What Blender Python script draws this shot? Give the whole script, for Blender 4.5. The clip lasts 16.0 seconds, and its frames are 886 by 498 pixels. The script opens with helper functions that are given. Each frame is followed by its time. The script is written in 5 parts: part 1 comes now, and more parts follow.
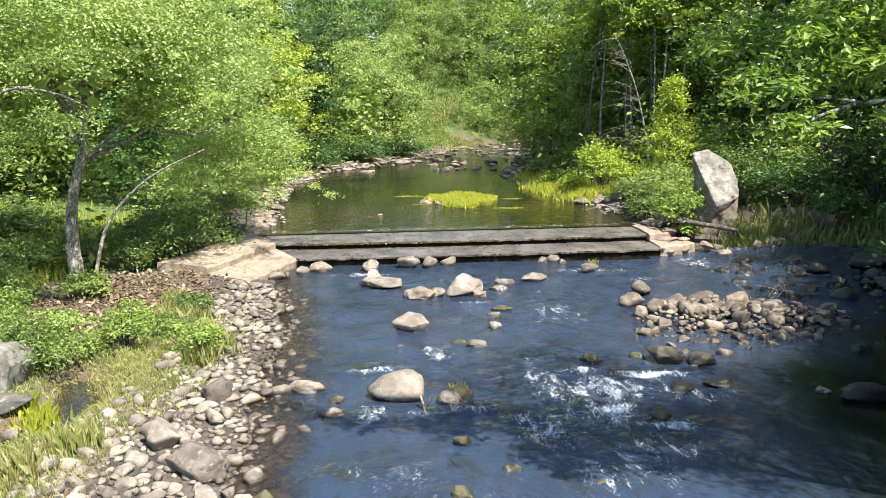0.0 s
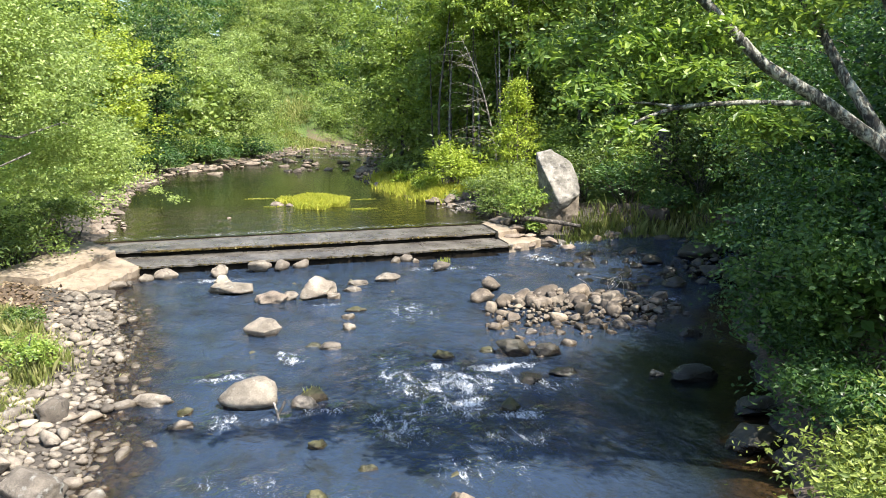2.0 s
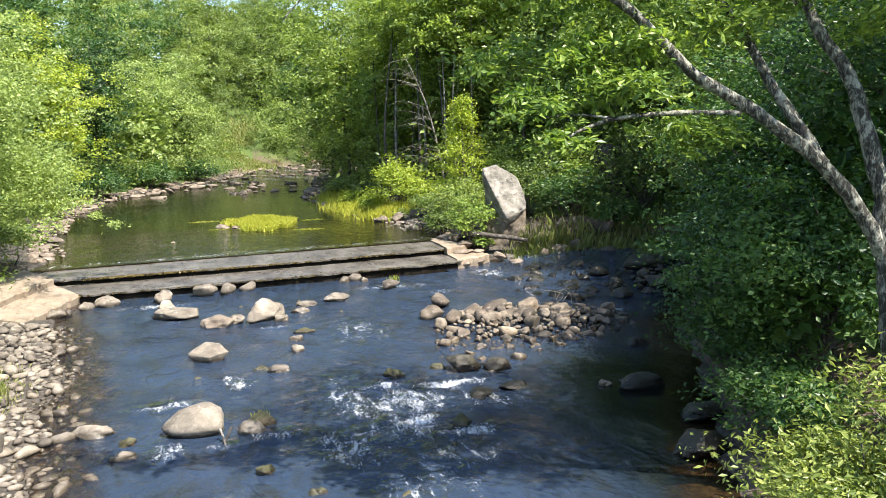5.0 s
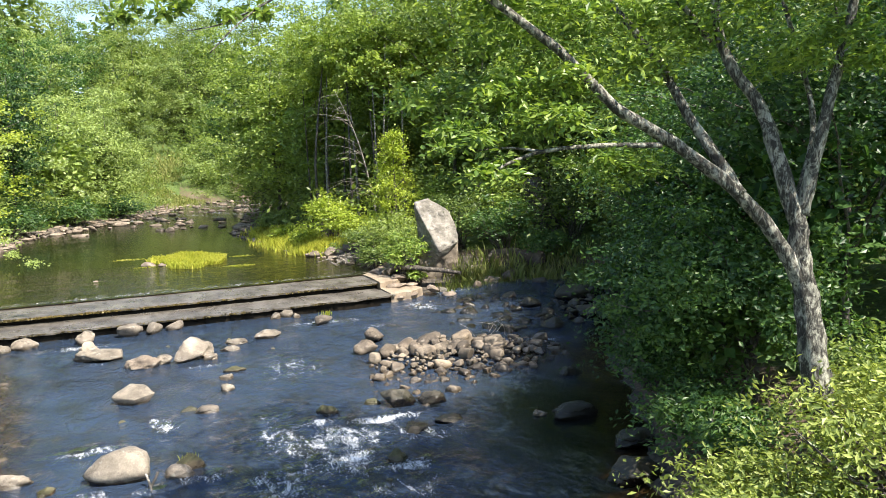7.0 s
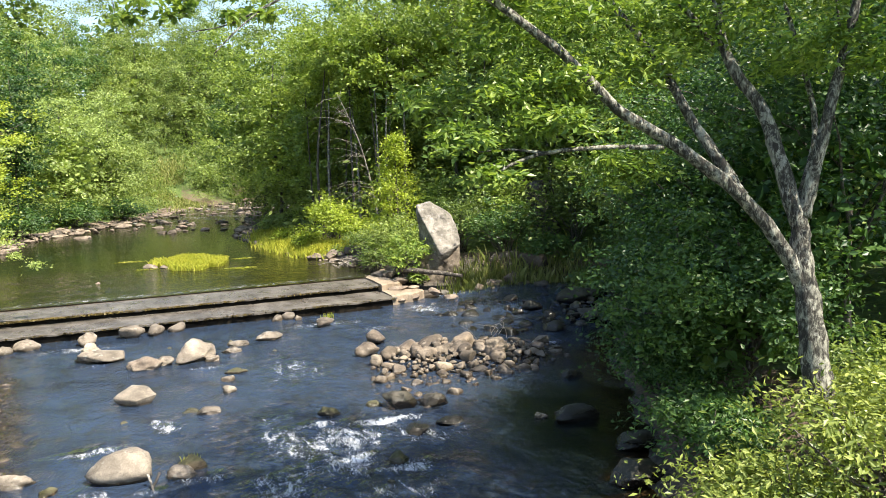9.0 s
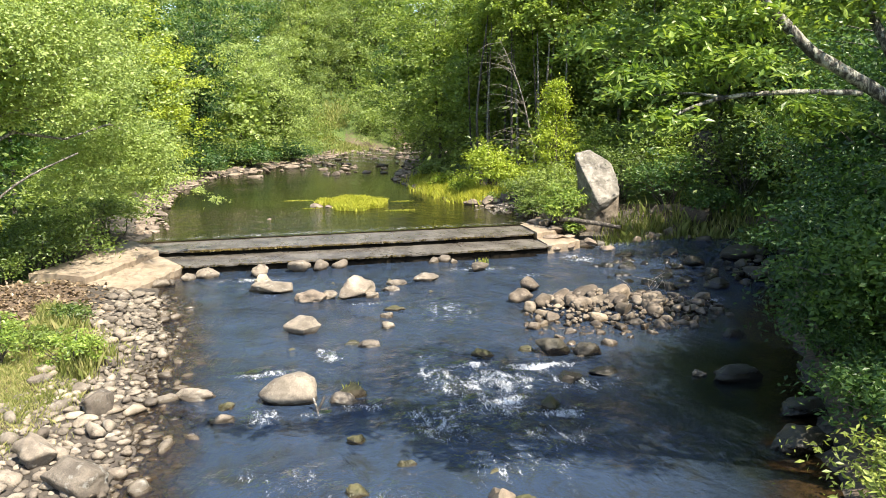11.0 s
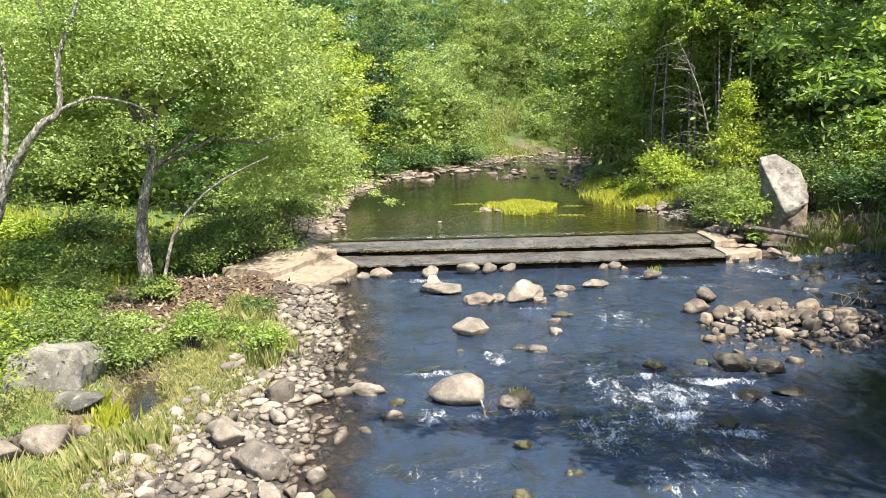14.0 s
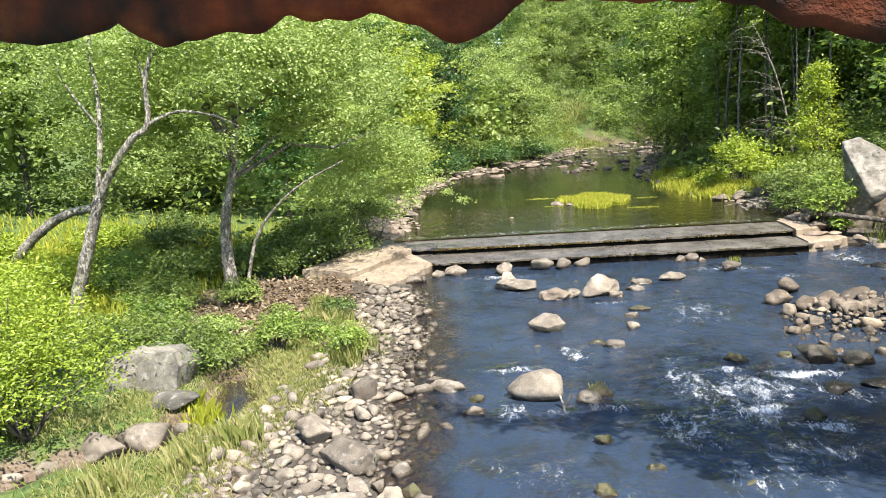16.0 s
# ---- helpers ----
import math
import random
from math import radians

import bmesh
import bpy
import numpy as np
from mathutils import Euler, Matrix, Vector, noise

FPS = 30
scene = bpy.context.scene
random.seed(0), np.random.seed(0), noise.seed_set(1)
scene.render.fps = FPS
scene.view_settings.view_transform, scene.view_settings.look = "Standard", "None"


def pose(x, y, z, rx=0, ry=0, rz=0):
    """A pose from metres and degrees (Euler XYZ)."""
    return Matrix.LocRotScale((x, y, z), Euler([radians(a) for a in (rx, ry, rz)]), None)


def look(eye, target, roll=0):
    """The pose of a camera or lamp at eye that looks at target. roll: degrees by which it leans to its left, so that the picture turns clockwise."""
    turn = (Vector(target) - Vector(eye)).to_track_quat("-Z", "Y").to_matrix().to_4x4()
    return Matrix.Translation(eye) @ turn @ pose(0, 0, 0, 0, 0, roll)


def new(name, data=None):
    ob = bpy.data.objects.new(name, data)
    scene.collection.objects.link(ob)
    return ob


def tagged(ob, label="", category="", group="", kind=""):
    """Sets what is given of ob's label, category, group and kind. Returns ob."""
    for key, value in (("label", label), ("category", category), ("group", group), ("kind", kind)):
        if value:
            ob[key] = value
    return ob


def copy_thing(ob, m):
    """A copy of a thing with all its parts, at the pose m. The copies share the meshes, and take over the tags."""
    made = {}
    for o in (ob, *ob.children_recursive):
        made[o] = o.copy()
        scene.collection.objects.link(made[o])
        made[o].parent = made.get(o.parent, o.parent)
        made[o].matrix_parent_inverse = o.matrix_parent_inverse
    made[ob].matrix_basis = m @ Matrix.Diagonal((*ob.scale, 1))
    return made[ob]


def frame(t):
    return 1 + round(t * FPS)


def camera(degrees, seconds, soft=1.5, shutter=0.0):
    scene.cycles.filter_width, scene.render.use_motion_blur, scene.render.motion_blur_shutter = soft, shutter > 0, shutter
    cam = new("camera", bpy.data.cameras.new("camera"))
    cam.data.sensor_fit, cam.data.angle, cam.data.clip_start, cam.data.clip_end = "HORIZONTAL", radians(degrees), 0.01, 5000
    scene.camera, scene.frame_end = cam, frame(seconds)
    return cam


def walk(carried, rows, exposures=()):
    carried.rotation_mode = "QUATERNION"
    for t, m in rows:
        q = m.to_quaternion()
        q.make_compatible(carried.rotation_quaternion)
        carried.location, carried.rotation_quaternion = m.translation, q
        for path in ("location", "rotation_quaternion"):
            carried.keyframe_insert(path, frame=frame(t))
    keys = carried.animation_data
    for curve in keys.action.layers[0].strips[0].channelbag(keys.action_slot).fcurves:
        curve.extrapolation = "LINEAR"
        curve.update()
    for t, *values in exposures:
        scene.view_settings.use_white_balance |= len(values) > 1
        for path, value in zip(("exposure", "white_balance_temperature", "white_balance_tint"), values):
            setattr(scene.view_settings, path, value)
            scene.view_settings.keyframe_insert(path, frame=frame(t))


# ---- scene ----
cam = camera(58.6, 16.0, soft=0.9)
PATH = [
    (0, (0.072, -0.22, 5.245), (0.088, 1.752, 4.915), -0.7),
    (0.5, (0.081, -0.229, 5.253), (0.103, 1.744, 4.923), -0.6),
    (1, (0.119, -0.259, 5.262), (0.164, 1.713, 4.931), -0.9),
    (1.5, (0.147, -0.279, 5.272), (0.362, 1.681, 4.937), -0.6),
    (2, (0.169, -0.308, 5.279), (0.546, 1.628, 4.945), -0.6),
    (2.5, (0.186, -0.308, 5.285), (0.611, 1.618, 4.957), -1.2),
    (3, (0.206, -0.31, 5.291), (0.648, 1.614, 4.972), -1.5),
    (5.3, (0.28, -0.282, 5.239), (0.808, 1.627, 4.961), -1.9),
    (5.5, (0.284, -0.276, 5.24), (0.843, 1.627, 4.978), -1.8),
    (6, (0.29, -0.283, 5.247), (0.906, 1.607, 5.019), -1.8),
    (6.5, (0.298, -0.293, 5.231), (0.961, 1.581, 5.014), -2.0),
    (7, (0.282, -0.3, 5.226), (0.949, 1.574, 5.014), -2.1),
    (7.5, (0.284, -0.299, 5.226), (0.94, 1.58, 5.023), -2.1),
    (8, (0.281, -0.301, 5.23), (0.941, 1.577, 5.029), -2.2),
    (10.3, (0.181, -0.349, 5.138), (0.83, 1.528, 4.904), -0.9),
    (10.5, (0.163, -0.338, 5.135), (0.756, 1.55, 4.841), -0.5),
    (11, (0.131, -0.281, 5.134), (0.416, 1.673, 4.812), -0.9),
    (11.5, (0.085, -0.243, 5.127), (0.156, 1.73, 4.812), -0.1),
    (12, (0.071, -0.242, 5.137), (0.106, 1.733, 4.825), -0.2),
    (12.5, (0.078, -0.244, 5.138), (0.109, 1.731, 4.824), -0.5),
    (13, (0.077, -0.25, 5.127), (0.083, 1.725, 4.817), -0.7),
    (13.5, (0.053, -0.253, 5.129), (0.024, 1.723, 4.822), -1.0),
    (14, (0.037, -0.223, 5.122), (-0.095, 1.75, 4.819), -1.3),
    (14.5, (0.005, -0.221, 5.122), (-0.223, 1.742, 4.811), -1.8),
    (15, (-0.016, -0.283, 5.138), (-0.23, 1.667, 4.749), -2.2),
    (15.5, (-0.026, -0.373, 5.173), (-0.251, 1.577, 4.791), -2.7),
    (16, (-0.01, -0.466, 5.222), (-0.322, 1.486, 4.916), -3.7),
]
WHITE = [(0, 1.50, 6500, 10), (3, 1.50, 6500, 10), (5.5, 1.48, 6600, 10), (8, 1.46, 6850, 10), (10.5, 1.48, 7050, 10), (13.5, 1.50, 6900, 10), (14.5, 1.48, 6600, 10), (16, 1.44, 6600, 10)]
walk(cam, [(t, look(eye, target, roll)) for t, eye, target, roll in PATH], WHITE)

# ---- light ----
world = bpy.data.worlds.new("sky")
scene.world = world
world.use_nodes = True
wn = world.node_tree
sky = wn.nodes.new("ShaderNodeTexSky")
sky.sky_type, sky.sun_disc = "NISHITA", False
SUN_ELEV, SUN_AZ = radians(57), radians(144)   # azimuth clockwise from +y
sky.sun_elevation, sky.sun_rotation = SUN_ELEV, SUN_AZ
sky.ozone_density, sky.dust_density = 1.5, 0.6
wn.links.new(sky.outputs[0], wn.nodes["Background"].inputs[0])
wn.nodes["Background"].inputs[1].default_value = 0.115
sun = new("sun", bpy.data.lights.new("sun", "SUN"))
sun.data.energy, sun.data.angle, sun.data.color = 5.0, radians(0.55), (1.0, 0.95, 0.86)
to_sun = Vector((math.sin(SUN_AZ) * math.cos(SUN_ELEV), math.cos(SUN_AZ) * math.cos(SUN_ELEV), math.sin(SUN_ELEV)))
sun.matrix_world = look(to_sun * 60, (0, 0, 0))

rng = np.random.default_rng(7)


# ---- materials ----
class Nodes:
    """A short way to wire a material."""

    def __init__(self, name):
        self.mat = bpy.data.materials.new(name)
        self.mat.use_nodes = True
        self.tree = self.mat.node_tree
        self.bsdf = self.tree.nodes["Principled BSDF"]
        self.out = self.tree.nodes["Material Output"]

    def add(self, kind, **values):
        node = self.tree.nodes.new(kind)
        for key, value in values.items():
            if key == "op":
                node.operation = value
            elif key == "blend":
                node.blend_type = value
            elif key == "attr":
                node.attribute_name = value
            else:
                node.inputs[key.replace("_", " ")].default_value = value
        return node

    def link(self, a, b):
        self.tree.links.new(a, b)

    def coords(self, stretch=(1, 1, 1), world_space=True):
        place = self.add("ShaderNodeNewGeometry").outputs["Position"] if world_space else self.add("ShaderNodeTexCoord").outputs["Object"]
        m = self.add("ShaderNodeMapping")
        m.inputs["Scale"].default_value = stretch
        self.link(place, m.inputs["Vector"])
        return m.outputs[0]

    def noise(self, scale, detail=4, rough=0.55, vec=None, distort=0.0):
        n = self.add("ShaderNodeTexNoise", Scale=scale, Detail=detail, Roughness=rough, Distortion=distort)
        self.link(vec or self.coords(), n.inputs["Vector"])
        return n.outputs["Fac"]

    def ramp(self, fac, stops):
        r = self.add("ShaderNodeValToRGB")
        while len(r.color_ramp.elements) < len(stops):
            r.color_ramp.elements.new(0.5)
        for e, (at, col) in zip(r.color_ramp.elements, stops):
            e.position, e.color = at, (*col, 1) if len(col) == 3 else col
        self.link(fac, r.inputs[0])
        return r.outputs[0]

    def math(self, op, a, b):
        m = self.add("ShaderNodeMath", op=op)
        for n, v in enumerate((a, b)):
            if isinstance(v, (int, float)):
                m.inputs[n].default_value = v
            else:
                self.link(v, m.inputs[n])
        return m.outputs[0]

    def mix(self, fac, a, b, blend="MIX"):
        m = self.add("ShaderNodeMixRGB", blend=blend)
        for n, v in enumerate((fac, a, b)):
            if isinstance(v, (int, float)):
                m.inputs[n].default_value = v
            elif isinstance(v, tuple):
                m.inputs[n].default_value = (*v, 1)
            else:
                self.link(v, m.inputs[n])
        return m.outputs[0]

    def bump(self, height, strength=0.4, distance=0.02, normal=None):
        b = self.add("ShaderNodeBump", Strength=strength, Distance=distance)
        self.link(height, b.inputs["Height"])
        if normal:
            self.link(normal, b.inputs["Normal"])
        return b.outputs[0]


def stone_material(name, dark, mid, light, moss=0.0, rough=0.8, wet_level=None):
    """Stone with grain, stains and lichen; below wet_level it is wet: darker and glossy."""
    n = Nodes(name)
    own = n.coords((1, 1, 1))
    col = n.ramp(n.noise(2.2, 6, 0.65, own), [(0.3, dark), (0.5, mid), (0.7, light)])
    col = n.mix(n.ramp(n.noise(3.3, 6, 0.7, n.coords((1, 1, 1.6)), 0.8), [(0.53, (0, 0, 0)), (0.66, (0.75,) * 3)]), col, tuple(c * 0.55 for c in dark))
    grain = n.noise(45, 4, 0.7, own)
    col = n.mix(0.55, col, n.ramp(grain, [(0.3, (0.55, 0.55, 0.55)), (0.7, (1.35, 1.35, 1.35))]), "MULTIPLY")
    info = n.add("ShaderNodeObjectInfo").outputs["Random"]
    island = n.add("ShaderNodeNewGeometry").outputs["Random Per Island"]
    tone = n.math("FRACT", n.math("ADD", info, island), 0)
    col = n.mix(1.0, col, n.ramp(tone, [(0, (0.50, 0.47, 0.45)), (0.4, (0.88, 0.85, 0.80)), (0.75, (1.0, 0.95, 0.90)), (1, (1.28, 1.20, 1.08))]), "MULTIPLY")
    col = n.mix(n.ramp(n.noise(6, 3, 0.6, own), [(0.60, (0, 0, 0)), (0.72, (0.55, 0.55, 0.55))]), col, tuple(min(0.4, c * 1.25) for c in light))
    if moss:
        up = n.add("ShaderNodeSeparateXYZ")
        n.link(n.add("ShaderNodeNewGeometry").outputs["Normal"], up.inputs[0])
        cover = n.math("MULTIPLY", n.ramp(n.math("ADD", up.outputs[2], n.math("MULTIPLY", n.noise(5, 4), 1.2)), [(0.75, (0, 0, 0)), (1.0, (1, 1, 1))]), moss)
        col = n.mix(cover, col, n.mix(n.noise(30, 3), (0.02, 0.028, 0.006), (0.085, 0.09, 0.022)))
    n.bsdf.inputs["Roughness"].default_value = rough
    if wet_level is not None:
        z = n.add("ShaderNodeSeparateXYZ")
        n.link(n.add("ShaderNodeNewGeometry").outputs["Position"], z.inputs[0])
        wet = n.ramp(n.math("ADD", z.outputs[2], n.math("MULTIPLY", n.noise(7, 4), 0.14)), [(wet_level + 0.12, (1, 1, 1)), (wet_level + 0.20, (0, 0, 0))])
        col = n.mix(n.math("MULTIPLY", wet, 0.8), col, n.mix(1.0, col, (0.30, 0.27, 0.22), "MULTIPLY"))
        n.link(n.ramp(wet, [(0, (rough,) * 3), (1, (0.22,) * 3)]), n.bsdf.inputs["Roughness"])
    n.link(col, n.bsdf.inputs["Base Color"])
    n.link(n.bump(n.mix(0.6, n.noise(9, 6, 0.7, own), grain), 0.85, 0.03), n.bsdf.inputs["Normal"])
    return n.mat


def leaf_material(name, dark, mid, light, glow=0.45):
    """Leaves: each one has its own green, light shines through them, and the upper side is a little waxy."""
    n = Nodes(name)
    geo = n.add("ShaderNodeNewGeometry")
    info = n.add("ShaderNodeObjectInfo").outputs["Random"]
    tone = n.math("ADD", n.math("MULTIPLY", geo.outputs["Random Per Island"], 0.50), n.math("MULTIPLY", n.noise(0.9, 3), 0.68))
    tone = n.math("ADD", tone, n.math("MULTIPLY", n.math("SUBTRACT", info, 0.5), 0.34))
    col = n.ramp(tone, [(0.15, dark), (0.5, mid), (0.92, light)])
    n.link(col, n.bsdf.inputs["Base Color"])
    n.bsdf.inputs["Roughness"].default_value = 0.42
    n.bsdf.inputs["Specular IOR Level"].default_value = 0.5
    trans = n.add("ShaderNodeBsdfTranslucent")
    n.link(n.mix(1.0, col, (1.2, 1.22, 0.66), "MULTIPLY"), trans.inputs[0])
    mix = n.add("ShaderNodeMixShader")
    mix.inputs[0].default_value = glow * 0.85
    n.link(n.bsdf.outputs[0], mix.inputs[1]), n.link(trans.outputs[0], mix.inputs[2])
    n.link(mix.outputs[0], n.out.inputs[0])
    return n.mat


def bark_material(name, dark, light):
    """Furrowed bark with pale lichen patches and dark weathered ones."""
    n = Nodes(name)
    v = n.coords((1, 1, 0.35))
    furrow = n.noise(22, 6, 0.7, v, 0.8)
    col = n.ramp(furrow, [(0.36, tuple(c * 0.35 for c in dark)), (0.5, dark), (0.64, light)])
    patch = n.noise(7.0, 5, 0.65, n.coords((1, 1, 0.7)), 1.0)
    col = n.mix(n.ramp(patch, [(0.50, (0, 0, 0)), (0.58, (0.85,) * 3)]), col, n.ramp(furrow, [(0.3, dark), (0.6, tuple(min(1, c * 1.5) for c in light))]))
    col = n.mix(n.ramp(n.noise(4.0, 4, 0.6), [(0.56, (0, 0, 0)), (0.66, (0.8,) * 3)]), col, tuple(c * 0.4 for c in dark))
    n.link(col, n.bsdf.inputs["Base Color"])
    n.bsdf.inputs["Roughness"].default_value = 0.9
    n.link(n.bump(furrow, 0.9, 0.03), n.bsdf.inputs["Normal"])
    return n.mat


def concrete_material(name, dark, light, rough, stain, shine=0.5):
    n = Nodes(name)
    n.bsdf.inputs["Specular IOR Level"].default_value = shine
    col = n.ramp(n.noise(1.1, 7, 0.65), [(0.3, dark), (0.68, light)])
    streak = n.noise(2.6, 6, 0.7, n.coords((1.5, 0.55, 1)), 0.6)
    col = n.mix(n.ramp(streak, [(0.36, (0.6,) * 3), (0.5, (0, 0, 0))]), col, stain)
    grit = n.noise(60, 3, 0.7)
    col = n.mix(0.5, col, n.ramp(grit, [(0.3, (0.6,) * 3), (0.7, (1.3,) * 3)]), "MULTIPLY")
    n.link(col, n.bsdf.inputs["Base Color"])
    n.link(n.ramp(n.noise(1.7, 4), [(0.35, (rough * 0.6,) * 3), (0.65, (min(1, rough * 1.25),) * 3)]), n.bsdf.inputs["Roughness"])
    n.link(n.bump(n.mix(0.5, n.noise(7, 7, 0.7), grit), 0.6, 0.025), n.bsdf.inputs["Normal"])
    return n.mat


def ground_material():
    """Earth and leaf litter, gravel by the water, and a green cover where the attribute 'green' says that plants grow."""
    n = Nodes("earth")
    a = n.noise(0.6, 6, 0.6)
    fine = n.noise(14, 6, 0.7)
    soil = n.ramp(fine, [(0.3, (0.03, 0.021, 0.013)), (0.5, (0.085, 0.058, 0.037)), (0.72, (0.18, 0.13, 0.09))])
    soil = n.mix(n.ramp(a, [(0.42, (0, 0, 0)), (0.62, (0.6,) * 3)]), soil, n.ramp(fine, [(0.3, (0.075, 0.053, 0.036)), (0.7, (0.24, 0.185, 0.14))]))
    green = n.ramp(n.noise(5, 6, 0.7), [(0.3, (0.02, 0.035, 0.008)), (0.5, (0.06, 0.10, 0.018)), (0.7, (0.14, 0.17, 0.04))])
    cover = n.add("ShaderNodeAttribute", attr="green").outputs["Fac"]
    cover = n.ramp(n.math("ADD", cover, n.math("MULTIPLY", n.math("SUBTRACT", n.noise(2.5, 5), 0.5), 0.8)), [(0.40, (0, 0, 0)), (0.60, (1, 1, 1))])
    col = n.mix(cover, soil, green)
    gravel = n.add("ShaderNodeTexVoronoi", Scale=9.0)
    n.link(n.coords(), gravel.inputs["Vector"])
    # pebbles coloured dark so that gaps between the cobbles look shaded
    pebble = n.mix(0.6, n.ramp(gravel.outputs["Distance"], [(0.1, (0.085, 0.072, 0.058)), (0.6, (0.018, 0.014, 0.010))]), n.ramp(gravel.outputs["Color"], [(0.2, (0.03, 0.025, 0.02)), (0.8, (0.12, 0.10, 0.082))]))
    stony = n.add("ShaderNodeAttribute", attr="gravel").outputs["Fac"]
    stony = n.ramp(n.math("ADD", stony, n.math("MULTIPLY", n.math("SUBTRACT", n.noise(3, 4), 0.5), 0.5)), [(0.4, (0, 0, 0)), (0.6, (1, 1, 1))])
    col = n.mix(stony, col, pebble)
    n.link(col, n.bsdf.inputs["Base Color"])
    n.bsdf.inputs["Roughness"].default_value = 0.95
    n.link(n.bump(n.mix(0.5, fine, gravel.outputs["Distance"]), 0.7, 0.04), n.bsdf.inputs["Normal"])
    return n.mat


def water_material(name, body, clear, wave):
    """River water: a mirror by its angle over a dark body, clear where it is shallow, with broken ripples and foam where the attributes say."""
    n = Nodes(name)
    flow = n.coords((1.0, 0.55, 1))
    ripple = n.noise(1.7, 5, 0.62, flow, 0.8)
    fine = n.noise(9, 4, 0.6, flow, 0.5)
    rough_water = n.add("ShaderNodeAttribute", attr="foam").outputs["Fac"]
    shallow = n.add("ShaderNodeAttribute", attr="shallow").outputs["Fac"]
    calm = n.ramp(n.noise(0.33, 3, 0.5, flow), [(0.35, (0.35,) * 3), (0.62, (1, 1, 1))])
    height = n.math("ADD", ripple, n.math("MULTIPLY", fine, 0.25))
    chop = n.add("ShaderNodeAttribute", attr="chop").outputs["Fac"]
    height = n.math("MULTIPLY", height, n.math("ADD", n.math("ADD", calm, chop), n.math("MULTIPLY", rough_water, 1.6)))
    height = n.math("MULTIPLY", height, n.math("SUBTRACT", 1.0, n.math("MULTIPLY", n.add("ShaderNodeAttribute", attr="depth").outputs["Fac"], 0.75)))
    normal = n.bump(height, wave, 0.16)
    fres = n.add("ShaderNodeFresnel", IOR=1.33)
    n.link(normal, fres.inputs["Normal"])
    gloss = n.add("ShaderNodeBsdfGlossy", Roughness=0.05)
    n.link(normal, gloss.inputs["Normal"])
    deep = n.add("ShaderNodeBsdfDiffuse")
    tint = n.mix(n.noise(0.5, 4, 0.6, flow), tuple(c * 0.5 for c in body), tuple(c * 1.6 for c in body))
    weed = n.ramp(n.noise(1.9, 5, 0.65, flow, 0.6), [(0.50, (0, 0, 0)), (0.66, (0.6,) * 3)])
    tint = n.mix(weed, tint, (body[0] * 0.9, body[0] * 0.85, body[0] * 0.35))
    # 'depth' blackens the body, painting in the right bank's shade and reflection
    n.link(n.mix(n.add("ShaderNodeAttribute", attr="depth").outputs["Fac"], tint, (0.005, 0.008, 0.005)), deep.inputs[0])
    see = n.add("ShaderNodeBsdfTransparent")
    see.inputs[0].default_value = (0.70, 0.58, 0.40, 1)
    under = n.add("ShaderNodeMixShader")
    n.link(n.math("ADD", n.math("MULTIPLY", shallow, 0.85 - clear), clear), under.inputs[0])
    n.link(deep.outputs[0], under.inputs[1]), n.link(see.outputs[0], under.inputs[2])
    top = n.add("ShaderNodeMixShader")
    n.link(fres.outputs[0], top.inputs[0]), n.link(under.outputs[0], top.inputs[1]), n.link(gloss.outputs[0], top.inputs[2])
    froth = n.add("ShaderNodeBsdfDiffuse")
    froth.inputs[0].default_value = (0.78, 0.80, 0.82, 1)
    lace = n.mix(0.45, n.noise(10.0, 8, 0.8, n.coords((1.2, 0.45, 1)), 2.0), n.noise(2.4, 6, 0.7, n.coords((1.2, 0.5, 1)), 1.5))
    cover = n.ramp(n.math("ADD", lace, n.math("MULTIPLY", rough_water, 0.20)), [(0.615, (0, 0, 0)), (0.75, (0.88,) * 3)])
    cover = n.math("MULTIPLY", cover, n.ramp(rough_water, [(0.04, (0, 0, 0)), (0.3, (1, 1, 1))]))
    all_ = n.add("ShaderNodeMixShader")
    n.link(cover, all_.inputs[0]), n.link(top.outputs[0], all_.inputs[1]), n.link(froth.outputs[0], all_.inputs[2])
    n.link(all_.outputs[0], n.out.inputs[0])
    return n.mat


STONE = stone_material("river_stone", (0.108, 0.093, 0.076), (0.235, 0.206, 0.171), (0.39, 0.348, 0.292), 0, 0.8, 0.0)
PILE_STONE = stone_material("brown_stone", (0.072, 0.058, 0.045), (0.172, 0.143, 0.113), (0.31, 0.265, 0.213), 0, 0.8, 0.0)
# wet stone, darkened further to hold the right bank's shade in its colour
DARK_STONE = stone_material("shade_tinted_stone", (0.016, 0.014, 0.012), (0.045, 0.038, 0.032), (0.095, 0.082, 0.068), 0.15, 0.55, 0.1)
MOSSY = stone_material("mossy_stone", (0.05, 0.04, 0.028), (0.12, 0.10, 0.065), (0.22, 0.185, 0.12), 0.6, 0.75, -0.02)
GREY_STONE = stone_material("grey_rock", (0.055, 0.055, 0.052), (0.14, 0.138, 0.13), (0.28, 0.27, 0.25), 0.12, 0.85)
DRY_STONE = stone_material("pool_edge_rock", (0.10, 0.078, 0.062), (0.21, 0.172, 0.14), (0.34, 0.285, 0.235), 0, 0.85)
BED_STONE = stone_material("sunk_stone", (0.05, 0.04, 0.02), (0.12, 0.10, 0.05), (0.22, 0.19, 0.10), 0.3, 0.6)
SLAB = stone_material("pale_slab", (0.075, 0.070, 0.060), (0.20, 0.188, 0.168), (0.37, 0.352, 0.32), 0, 0.85)
LEAF_MID = leaf_material("leaf_green", (0.044, 0.080, 0.020), (0.132, 0.195, 0.044), (0.285, 0.355, 0.092), 0.5)
